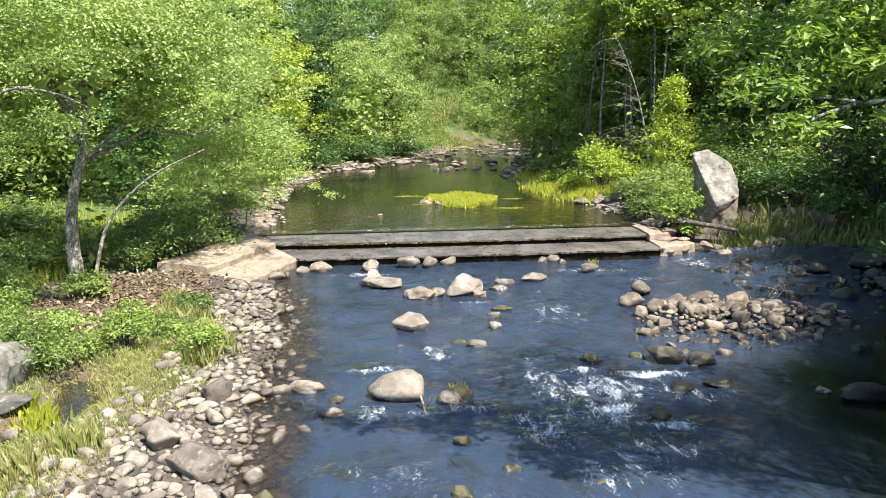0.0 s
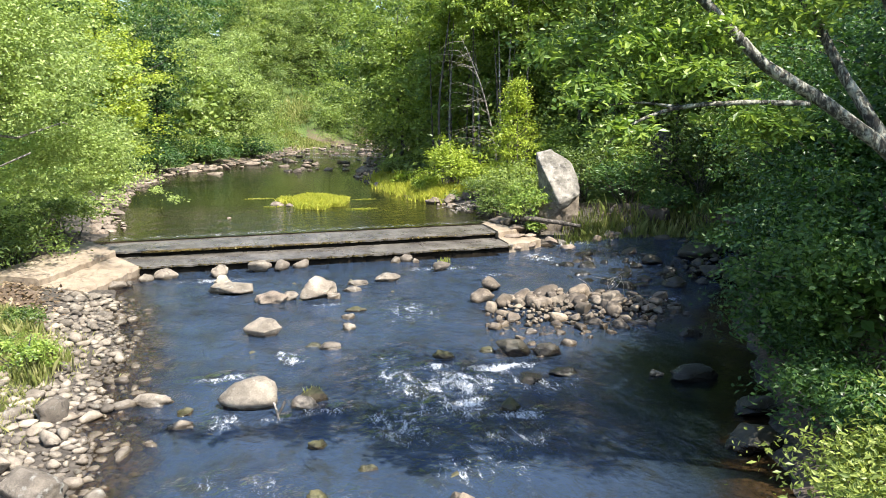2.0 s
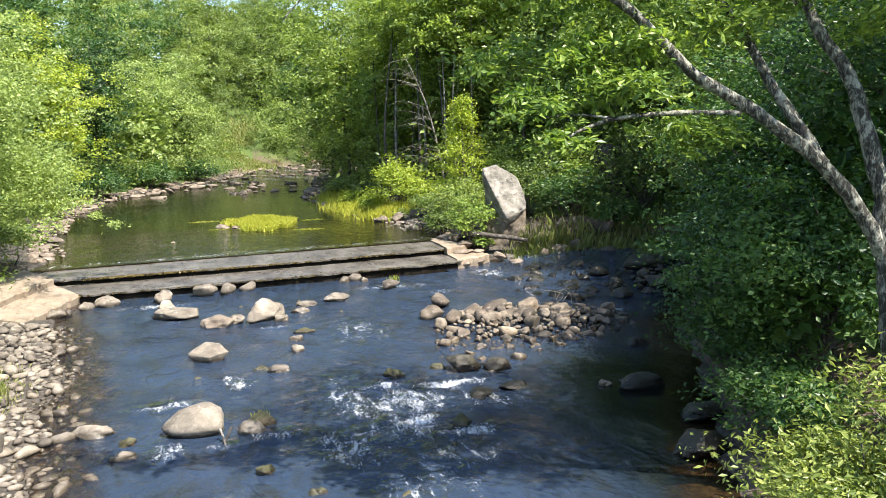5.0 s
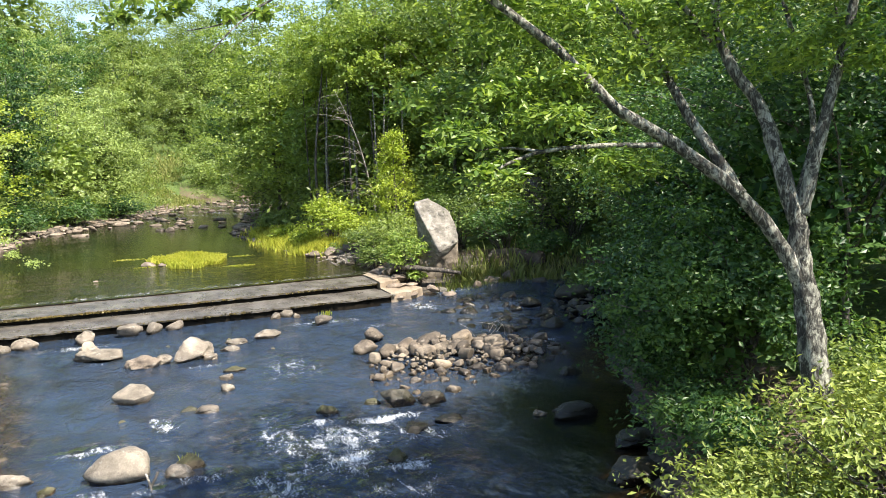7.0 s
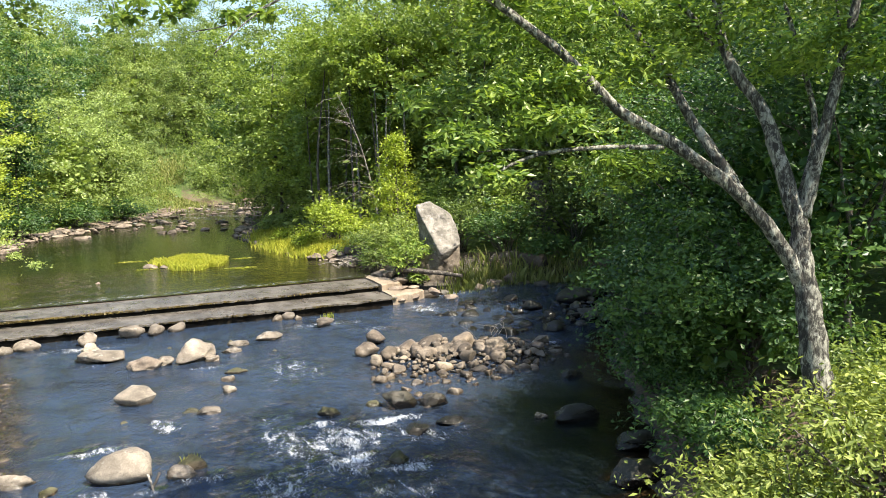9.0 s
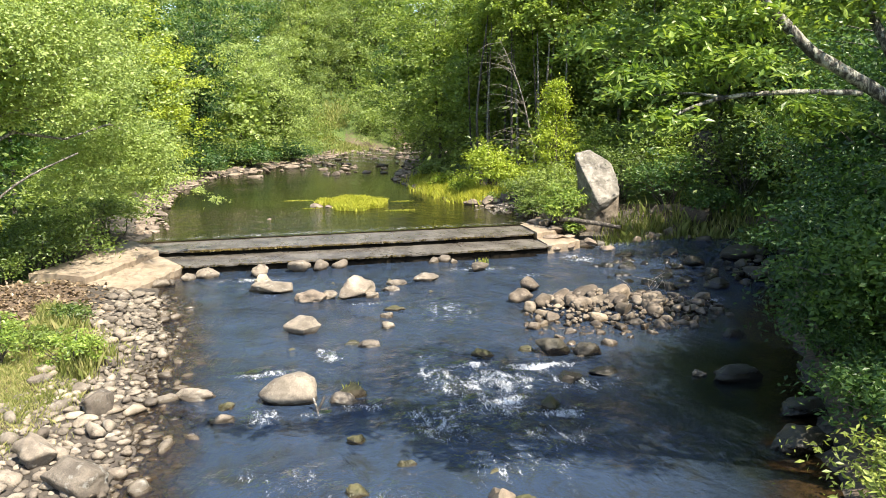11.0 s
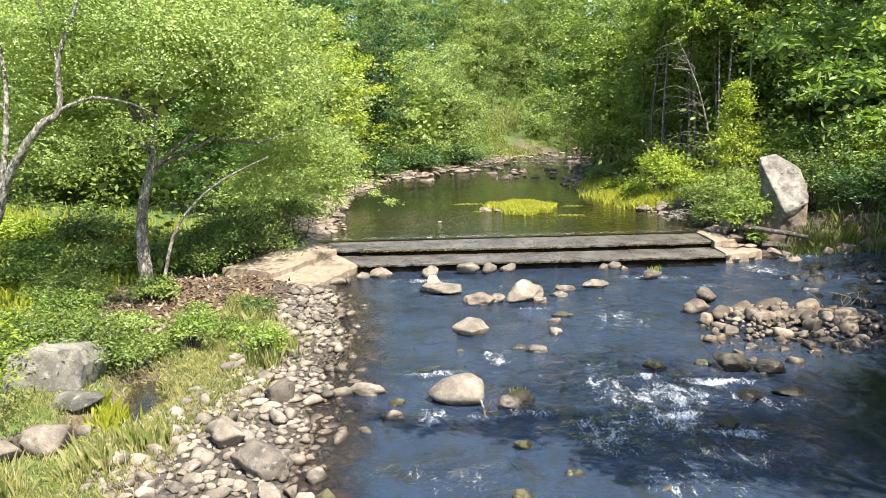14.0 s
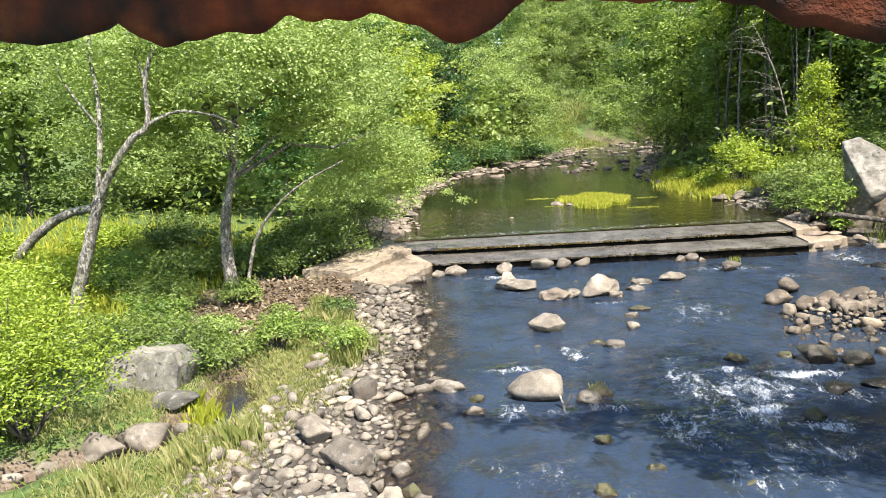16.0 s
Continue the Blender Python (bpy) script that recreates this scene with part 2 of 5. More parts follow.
# deep green; on the near right bank it also stands for shade
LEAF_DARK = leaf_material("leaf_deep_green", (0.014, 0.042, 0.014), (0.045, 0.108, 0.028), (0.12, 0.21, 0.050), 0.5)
LEAF_PALE = leaf_material("leaf_pale_green", (0.092, 0.140, 0.035), (0.238, 0.318, 0.088), (0.41, 0.50, 0.17), 0.5)
# brighter copy of the greens: sunlight on the right-hand wood put into the colour
LEAF_WOOD = leaf_material("leaf_sunny_green", (0.055, 0.100, 0.020), (0.185, 0.270, 0.048), (0.39, 0.47, 0.11), 0.5)
LEAF_LIME = leaf_material("leaf_lime", (0.085, 0.13, 0.012), (0.225, 0.305, 0.030), (0.41, 0.48, 0.070), 0.45)
LEAF_SUN = leaf_material("leaf_pale_lime", (0.035, 0.065, 0.012), (0.135, 0.185, 0.036), (0.36, 0.41, 0.105), 0.45)
LEAF_LIME_DARK = leaf_material("leaf_fresh_green", (0.034, 0.078, 0.018), (0.130, 0.215, 0.040), (0.34, 0.43, 0.090), 0.5)
GRASS = leaf_material("grass_blade", (0.085, 0.11, 0.026), (0.21, 0.25, 0.062), (0.50, 0.46, 0.22), 0.4)
GRASS_LIME = leaf_material("marsh_grass", (0.16, 0.195, 0.02), (0.33, 0.365, 0.04), (0.52, 0.50, 0.09), 0.4)
BARK = bark_material("grey_bark", (0.13, 0.115, 0.095), (0.34, 0.315, 0.27))
BARK_DARK = bark_material("dark_bark", (0.055, 0.047, 0.04), (0.15, 0.13, 0.11))
DEADWOOD = bark_material("bleached_wood", (0.15, 0.13, 0.11), (0.30, 0.27, 0.235))
WET = concrete_material("wet_concrete", (0.050, 0.043, 0.036), (0.160, 0.145, 0.126), 0.38, (0.036, 0.029, 0.020))
DRY = concrete_material("dry_concrete", (0.19, 0.145, 0.10), (0.34, 0.275, 0.205), 0.85, (0.11, 0.078, 0.052))
FRINGE = leaf_material("dry_moss", (0.020, 0.016, 0.006), (0.075, 0.058, 0.020), (0.21, 0.16, 0.055), 0.2)
# broken concrete, near black: the shade under the step lips is in its colour
RUBBLE = concrete_material("broken_shade_edge", (0.004, 0.0035, 0.003), (0.022, 0.018, 0.013), 0.8, (0.004, 0.0035, 0.003), 0.1)
LICHEN_BARK = bark_material("lichen_bark", (0.042, 0.037, 0.029), (0.27, 0.262, 0.215))
EARTH = ground_material()
WATER = water_material("river_water", (0.026, 0.041, 0.070), 0.13, 1.4)
POOL = water_material("pool_water", (0.014, 0.015, 0.006), 0.10, 0.12)


# ---- mesh helpers ----
def link_mesh(name, me, material, parent=None, label=""):
    if material:
        me.materials.append(material)
    ob = new(name, me)
    ob.parent = parent
    return tagged(ob, label)


def part(name, bm, material, parent=None, label="", smooth=True):
    me = bpy.data.meshes.new(name)
    bm.to_mesh(me)
    bm.free()
    me.polygons.foreach_set("use_smooth", [smooth] * len(me.polygons))
    return link_mesh(name, me, material, parent, label)


def array_mesh(name, verts, faces, smooth=False):
    """A mesh from arrays of vertices and of faces with equal corner counts."""
    me = bpy.data.meshes.new(name)
    me.vertices.add(len(verts))
    me.vertices.foreach_set("co", np.asarray(verts, np.float32).ravel())
    k = faces.shape[1]
    me.loops.add(faces.size)
    me.loops.foreach_set("vertex_index", faces.astype(np.int32).ravel())
    me.polygons.add(len(faces))
    me.polygons.foreach_set("loop_start", np.arange(0, faces.size, k, dtype=np.int32))
    me.polygons.foreach_set("use_smooth", np.full(len(faces), smooth))
    me.update(calc_edges=True)
    return me


def empty(name, place=(0, 0, 0), turn=0.0, **tags):
    ob = new(name)
    ob.empty_display_size = 0.2
    ob.matrix_basis = pose(*place, 0, 0, turn)
    return tagged(ob, **tags)


def unit(v):
    return v / np.maximum(np.linalg.norm(v, axis=-1, keepdims=True), 1e-9)


def tube(bm, points, radii, sides=7):
    """A tapered, bent round limb."""
    rings = []
    pts = [Vector(p) for p in points]
    for i, (p, r) in enumerate(zip(pts, radii)):
        along = (pts[min(i + 1, len(pts) - 1)] - pts[max(i - 1, 0)]).normalized()
        a = along.orthogonal().normalized() if i == 0 else (rings_a - along * rings_a.dot(along)).normalized()
        rings_a = a
        b = along.cross(a)
        rings.append([bm.verts.new(p + (a * math.cos(q) + b * math.sin(q)) * r * (1 + 0.12 * math.sin(3 * q + i * 1.7))) for q in (2 * math.pi * k / sides for k in range(sides))])
    for lo, hi in zip(rings, rings[1:]):
        for k in range(sides):
            bm.faces.new((lo[k], lo[(k + 1) % sides], hi[(k + 1) % sides], hi[k]))
    bm.faces.new(rings[-1])
    bm.faces.new(rings[0][::-1])


def smooth_line(points, steps=4):
    """Points along a Catmull-Rom curve through the given ones."""
    p = np.array([points[0], *points, points[-1]], float)
    out = []
    for i in range(1, len(p) - 2):
        for s in np.arange(0, 1, 1 / steps):
            a, b, c, d = p[i - 1 : i + 3]
            out.append(0.5 * (2 * b + (c - a) * s + (2 * a - 5 * b + 4 * c - d) * s**2 + (3 * b - a - 3 * c + d) * s**3))
    return np.array([*out, p[-2]])


def leaf_cloud(places, size, r, droop=0.25, flat=1.1, slim=0.27, out=None):
    """One small diamond leaf, folded at its rib, at each place; out: the way in which each leaf's face turns."""
    n = len(places)
    way = r.normal(size=(n, 3))
    way[:, 2] = way[:, 2] * 0.5 - droop
    way = unit(way)
    up = unit(r.normal(size=(n, 3)) * 0.75 + np.array([0, 0, flat])) if out is None else unit(out * 1.1 + r.normal(size=(n, 3)) * 0.42 + np.array([0, 0, 0.45]))
    side = unit(np.cross(way, up))
    up = np.cross(side, way)
    long = size * r.uniform(0.6, 1.3, (n, 1))
    mid = places + way * long * 0.45
    verts = np.stack([places, mid + side * long * slim + up * long * 0.07, places + way * long, mid - side * long * slim + up * long * 0.07], 1).reshape(-1, 3)
    return verts, np.arange(4 * n).reshape(-1, 4)


def crown_points(r, centre, radii, clumps, per, spread=0.125, hollow=0.5, lumps=0.7, full=False):
    """Leaf places in uneven clumps that fill the outer part of a lumpy ellipsoid, and the clumps' centres."""
    way = unit(r.normal(size=(clumps, 3)))
    if not full:
        way[:, 2] = np.where(way[:, 2] < -0.35, -way[:, 2] * 0.6, way[:, 2])
    off = r.uniform(0, 50)
    lump = np.array([1 - lumps / 2 + lumps * (0.5 + noise.noise(Vector(w) * 1.9 + Vector((off, 0, 0)))) for w in way])
    dist = (hollow + (1 - hollow) * r.uniform(0, 1, clumps) ** 0.55) * lump
    centres = np.array(centre) + way * dist[:, None] * np.array(radii)
    s = spread * min(radii[0], radii[1]) * r.uniform(0.6, 1.35, (clumps, 1, 1))
    pts = centres[:, None] + r.normal(size=(clumps, per, 3)) * s * np.array([1, 1, 0.42])
    pts[..., 2] -= (np.linalg.norm(pts[..., :2] - centres[:, None, :2], axis=-1) ** 2) * 0.25 / np.maximum(s[..., 0], 0.05) * 0.4
    return pts.reshape(-1, 3), centres


def outward(pts, centres, heart):
    """For leaves in clumps: the way out of the clump and, less, out of the crown."""
    c = np.repeat(centres, len(pts) // len(centres), axis=0)
    return unit(unit(pts - c) + 0.8 * unit(c - np.array(heart)))


def stone_mesh(name, r, subdivisions=3, flat=0.6, rough=0.28, angular=0.0):
    """A worn stone of about one metre across, its base at about z = 0."""
    bm = bmesh.new()
    bmesh.ops.create_icosphere(bm, subdivisions=subdivisions, radius=0.5)
    off = Vector(r.uniform(-40, 40, 3))
    cuts = [(Vector(unit(r.normal(size=3))), r.uniform(0.24, 0.42)) for _ in range(int(4 + angular * 8))]
    for v in bm.verts:
        d = v.co.normalized()
        v.co *= 1 + rough * noise.noise(d * 1.3 + off) * 1.4 + rough * 0.45 * noise.noise(d * 3.4 + off) + rough * 0.16 * noise.noise(d * 8 + off)
        for nrm, at in cuts:
            over = v.co.dot(nrm) - at
            if over > 0:
                v.co -= nrm * over * min(0.95, 0.7 + 0.3 * angular)
        v.co.z *= flat
    low = min(v.co.z for v in bm.verts)
    for v in bm.verts:
        v.co.z -= low * 0.75
    me = bpy.data.meshes.new(name)
    bm.to_mesh(me)
    bm.free()
    me.polygons.foreach_set("use_smooth", [True] * len(me.polygons))
    return me


def block_rock(name, outline, depth, place, turn, material, label, seed, tip=0.0, rough=0.05, category="rock", worn=0.06):
    """A broken block: an outline (across, up) given a depth, its edges worn and its faces uneven."""
    r = np.random.default_rng(seed)
    bm = bmesh.new()
    front = [bm.verts.new((x, -depth / 2 + 0.10 * z, z)) for x, z in outline]
    back = [bm.verts.new((x * 0.94, depth / 2 - 0.06 * z + r.uniform(-0.06, 0.06), z * 0.97)) for x, z in outline]
    k = len(outline)
    bm.faces.new(front[::-1]), bm.faces.new(back)
    for a in range(k):
        bm.faces.new((front[a], front[(a + 1) % k], back[(a + 1) % k], back[a]))
    bmesh.ops.recalc_face_normals(bm, faces=bm.faces)
    bmesh.ops.bevel(bm, geom=bm.edges[:], offset=worn * depth, segments=2, profile=0.6, affect="EDGES")
    bmesh.ops.triangulate(bm, faces=bm.faces[:])
    for _ in range(3):
        bmesh.ops.subdivide_edges(bm, edges=[e for e in bm.edges if e.calc_length() > 0.16 * depth], cuts=1)
        bmesh.ops.triangulate(bm, faces=bm.faces[:])
    off = Vector(r.uniform(-30, 30, 3))
    bm.normal_update()
    for v in bm.verts:
        v.co += v.normal * rough * depth * (noise.noise(v.co * 1.6 + off) * 1.4 + noise.noise(v.co * 5 + off) * 0.7 + noise.noise(v.co * 13 + off) * 0.3)
    ob = part(name, bm, material)
    ob.matrix_basis = pose(*place, tip, 0, turn)
    return tagged(ob, label, category)


def hull_rock(name, corners, place, turn, material, label, seed, rough=0.05, worn=0.06):
    """A broken block with flat fracture faces: the hull of its corners, worn at the edges and uneven."""
    r = np.random.default_rng(seed)
    bm = bmesh.new()
    for c in corners:
        bm.verts.new(c)
    made = bmesh.ops.convex_hull(bm, input=bm.verts[:])
    bmesh.ops.delete(bm, geom=[g for g in made["geom_interior"] if isinstance(g, bmesh.types.BMVert)], context="VERTS")
    bmesh.ops.dissolve_limit(bm, angle_limit=radians(4), verts=bm.verts[:], edges=bm.edges[:])
    bmesh.ops.bevel(bm, geom=bm.edges[:], offset=worn, segments=2, profile=0.6, affect="EDGES")
    bmesh.ops.triangulate(bm, faces=bm.faces[:])
    for _ in range(4):
        bmesh.ops.subdivide_edges(bm, edges=[e for e in bm.edges if e.calc_length() > 0.13], cuts=1)
        bmesh.ops.triangulate(bm, faces=bm.faces[:])
    off = Vector(r.uniform(-30, 30, 3))
    bm.normal_update()
    for v in bm.verts:
        v.co += v.normal * rough * (noise.noise(v.co * 1.3 + off) * 1.4 + noise.noise(v.co * 4 + off) * 0.7 + noise.noise(v.co * 12 + off) * 0.3)
    ob = part(name, bm, material)
    ob.matrix_basis = pose(*place, 0, 0, turn)
    return tagged(ob, label, "rock")


# ---- the lie of the land ----
LEFT_Y = [-60, 4, 8, 10.4, 14.5, 18.3, 23.3, 27, 31, 33.5, 40, 53, 64, 72, 82, 90, 110, 150]
LEFT_X = [-3, -2.0, -2.2, -2.7, -3.2, -3.5, -4.6, -5.4, -6.6, -6.8, -8.5, -10, -9.6, -6.5, -2.5, 0.5, 6, 40]
RIGHT_Y = [-60, 4, 8, 13, 17.5, 21, 25, 28.5, 31, 34, 37, 43.8, 52, 60, 75, 90, 105, 125, 150]
RIGHT_X = [6, 5.0, 6.2, 9.0, 11, 13.5, 17, 18, 11, 9.2, 8.8, 7.2, 6.2, 5.6, 8, 14, 24, 50, 80]
CHANNEL = np.array([[-13, 6.5], [-9.4, 9.2], [-7.4, 11.2], [-6.7, 12.4], [-6.5, 13.6], [-7.2, 15.0]])


def level(y):
    """The water's height: below the weir, in the pool above it, and up the far rapids."""
    return np.interp(y, [28.5, 31.5, 62, 80, 110, 150], [0, 0.70, 0.70, 0.95, 1.5, 2.4])


def soft(x):
    x = np.clip(x, 0, 1)
    return x * x * (3 - 2 * x)


def to_channel(x, y):
    best = np.full(np.shape(x), 1e9)
    for a, b in zip(CHANNEL, CHANNEL[1:]):
        ab = b - a
        s = np.clip(((x - a[0]) * ab[0] + (y - a[1]) * ab[1]) / (ab @ ab), 0, 1)
        best = np.minimum(best, np.hypot(x - a[0] - s * ab[0], y - a[1] - s * ab[1]))
    return best


def land(x, y):
    x, y = np.asarray(x, float), np.asarray(y, float)
    dl, dr = np.interp(y, LEFT_Y, LEFT_X) - x, x - np.interp(y, RIGHT_Y, RIGHT_X)
    inside = np.minimum(-dl, -dr)
    z = -0.06 - 0.5 * soft(inside / 2.5)
    lb = np.interp(dl, [0, 0.4, 2.2, 4, 7, 12, 25, 60, 140, 400], [-0.06, 0.03, 0.28, 0.38, 0.55, 0.8, 2.0, 7.5, 22, 40])
    steep = soft((13 - y) / 5)
    rb = np.interp(dr, [0, 0.5, 2, 4, 8, 20, 60, 140, 400], [-0.06, 0.12, 0.5, 0.8, 1.3, 2.6, 8, 22, 40]) * (1 + 0.9 * steep * soft(dr / 2))
    z = np.where(dl > 0, lb, np.where(dr > 0, rb, z))
    z = z - 0.55 * np.exp(-((to_channel(x, y) / 0.55) ** 2)) * (dl > 0)
    z = z + level(y) * np.where(dl > 0, 1 - 0.25 * soft((dl - 3) / 8), 1)
    z = z + (soft((y - 96) / 40) * 9 + soft((y - 120) / 130) * 8) * soft((dl - 1) / 7) + soft((y - 120) / 130) * 9 * (dl <= 0)
    z = z + 0.38 * np.exp(-(((x + 8.1) / 1.9) ** 2 + ((y - 23.0) / 1.5) ** 2))
    wob = 0.05 * np.sin(x * 2.1 + 1.3 * np.sin(y * 1.1)) * np.sin(y * 1.7 + x * 0.4) + 0.03 * np.sin(x * 5.3 + y * 3.1)
    return z + wob * np.where(inside > 0, 0.6, 1) * np.clip(1 + np.maximum(dl, dr) / 10, 0.5, 5)


def graded(lo, hi, near_lo, near_hi, step, growth=1.16):
    mid = list(np.arange(near_lo, near_hi, step))
    up, s = [mid[-1]], step
    while up[-1] < hi:
        s *= growth
        up.append(up[-1] + s)
    down, s = [mid[0]], step
    while down[-1] > lo:
        s *= growth
        down.append(down[-1] - s)
    return np.array(sorted(set(np.round(down[1:] + mid + up[1:], 4))))


def sheet(name, xs, ys, height, material, kind_label, keep=None):
    gx, gy = np.meshgrid(xs, ys)
    verts = np.stack([gx, gy, height(gx, gy)], -1).reshape(-1, 3)
    w = len(xs)
    i = (np.arange(len(ys) - 1)[:, None] * w + np.arange(w - 1)).ravel()
    faces = np.stack([i, i + 1, i + 1 + w, i + w], 1)
    if keep is not None:
        ok = keep(gx.ravel(), gy.ravel())
        faces = faces[ok[faces].any(1)]
    me = array_mesh(name, verts, faces, True)
    ob = link_mesh(name, me, material)
    tagged(ob, kind_label, name, kind="structure")
    return ob, verts


def attribute(ob, name, values):
    ob.data.attributes.new(name, "FLOAT", "POINT").data.foreach_set("value", np.asarray(values, np.float32))


ground, gv = sheet("ground", graded(-900, 900, -22, 20, 0.22), graded(-300, 1500, 4, 44, 0.22), land, EARTH, "brown earth river banks with leaf litter and grass")
gx, gy, gz = gv.T
dl_, dr_ = np.interp(gy, LEFT_Y, LEFT_X) - gx, gx - np.interp(gy, RIGHT_Y, RIGHT_X)
path_bare = 1.2 * np.exp(-(((gx + 8.3) / 2.6) ** 2 + ((gy - 20.6) / 3.0) ** 2))
attribute(ground, "green", np.where(dl_ > 0, soft((dl_ - 2.2) / 1.2) * 0.8 - path_bare, soft((dr_ - 1.5) / 3) * 0.75) - 0.7 * np.exp(-(to_channel(gx, gy) / 0.7) ** 2) + 0.3 * (gy > 60))
attribute(ground, "gravel", (gy < 98) - soft((np.maximum(dl_, dr_ * np.where(gy < 21, 6, 1)) - 1.6) / 1.2) + 0.5 * np.exp(-(to_channel(gx, gy) / 0.8) ** 2))

# ---- water ----
# white water: x, y, reach across, reach along, strength
RAPIDS = [(4.4, 15.3, 0.85, 0.24, 1.25), (3.3, 13.45, 0.40, 0.30, 0.95), (3.1, 15.6, 0.5, 0.3, 0.8), (2.1, 15.05, 0.3, 0.4, 0.75), (1.55, 12.95, 0.3, 0.5, 0.7), (-0.15, 17.1, 0.12, 0.4, 0.85), (3.4, 14.6, 1.3, 0.9, 0.75), (3.0, 13.2, 0.9, 1.0, 0.70), (2.3, 14.8, 0.7, 1.4, 0.62), (2.0, 12.5, 0.7, 1.1, 0.62), (2.3, 16.3, 0.5, 0.5, 0.5), (3.6, 11.6, 1.4, 0.9, 0.40), (2.9, 10.6, 1.1, 0.9, 0.38), (4.0, 12.6, 0.6, 0.3, 0.9), (-1.15, 13.3, 0.35, 0.5, 0.75), (-1.4, 15.8, 0.8, 0.3, 0.72), (0.7, 13.5, 0.6, 0.3, 0.72), (0.1, 16.8, 0.22, 0.5, 0.85)]
RIFFLES = [(-0.2, 13.3, 0.4, 0.25, 0.7), (10.5, 20.3, 0.8, 0.4, 0.8), (3.3, 20.5, 1.0, 1.8, 0.45), (5.3, 26.3, 1.2, 0.5, 0.62), (1.2, 21.8, 0.8, 0.3, 0.45), (-2.4, 26.1, 1.3, 0.5, 0.65), (6.5, 24.8, 0.8, 0.5, 0.5), (4.9, 14.1, 0.8, 0.6, 0.55), (11.5, 29.6, 1.2, 0.6, 0.65), (9.3, 27.5, 0.6, 1.2, 0.6), (-1.8, 23.5, 0.7, 0.3, 0.45), (0.5, 9.6, 1.2, 0.9, 0.42), (-0.8, 10.8, 1.0, 0.6, 0.40)]


def foam(x, y):
    f = np.zeros_like(x)
    for px, py, a, b, s in RAPIDS + RIFFLES:
        f = np.maximum(f, s * np.exp(-(((x - px) / a) ** 2 + ((y - py) / b) ** 2)))
    return f


def low_water(x, y):
    f = foam(x, y)
    return 0.012 * np.sin(2.3 * x + 0.8 * np.sin(1.7 * y)) * np.sin(1.9 * y + x) + f * 0.07 * np.sin(6.5 * x + 2 * np.sin(3 * y)) * np.sin(5.5 * y + 1.3 * x) + 0.3 * soft((x - 9.5) / 4) * soft((y - 24) / 5)


def high_water(x, y):
    return level(np.maximum(y, 31.5)) + 0.012 + 0.004 * np.sin(3 * x + y) * np.sin(2 * y)


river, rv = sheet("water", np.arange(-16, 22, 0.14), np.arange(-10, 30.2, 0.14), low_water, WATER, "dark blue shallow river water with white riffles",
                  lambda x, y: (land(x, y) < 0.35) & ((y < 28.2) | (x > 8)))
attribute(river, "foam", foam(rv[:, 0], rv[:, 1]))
# deeper water, also darkened here for tree shade and reflections along the bank
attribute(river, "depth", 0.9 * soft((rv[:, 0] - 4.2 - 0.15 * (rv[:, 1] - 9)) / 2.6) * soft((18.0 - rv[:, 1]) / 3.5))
attribute(river, "shallow", soft((land(rv[:, 0], rv[:, 1]) + 0.30) / 0.24) + 0.8 * np.exp(-(((rv[:, 0] - 10.4) / 1.3) ** 2 + ((rv[:, 1] - 18.6) / 1.6) ** 2)))
pool, pv = sheet("pool", np.arange(-14, 60, 0.5), np.arange(31.0, 140, 0.5), high_water, POOL, "still green pool water above the low weir",
                 lambda x, y: (land(x, y) < level(y) + 0.12) & (y > 31.4))
pv[:, 1] += 0.085 * (pv[:, 0] + 5) * np.clip((60 - pv[:, 1]) / 28, 0, 1)
pool.data.vertices.foreach_set("co", pv.astype(np.float32).ravel())
riffle = 0.5 * np.exp(-(((pv[:, 1] - 84) / 14) ** 2)) * (np.sin(pv[:, 0] * 1.7 + pv[:, 1]) > -0.2) + 0.25 * (pv[:, 1] > 95)
# along the crest, foam paints the sparkle of the thin flowing film
riffle = np.maximum(riffle, 0.10 * (pv[:, 1] < 40) + 0.5 * np.exp(-(((pv[:, 1] - 31.7 - 0.085 * (pv[:, 0] + 5)) / 0.35) ** 2)))
attribute(pool, "foam", riffle)
attribute(pool, "chop", 7.0 * soft((44 - pv[:, 1]) / 9) + 2.0 * soft((pv[:, 1] - 58) / 14))
attribute(pool, "shallow", 0.5 * soft((land(pv[:, 0], pv[:, 1]) - level(pv[:, 1]) + 0.25) / 0.24))

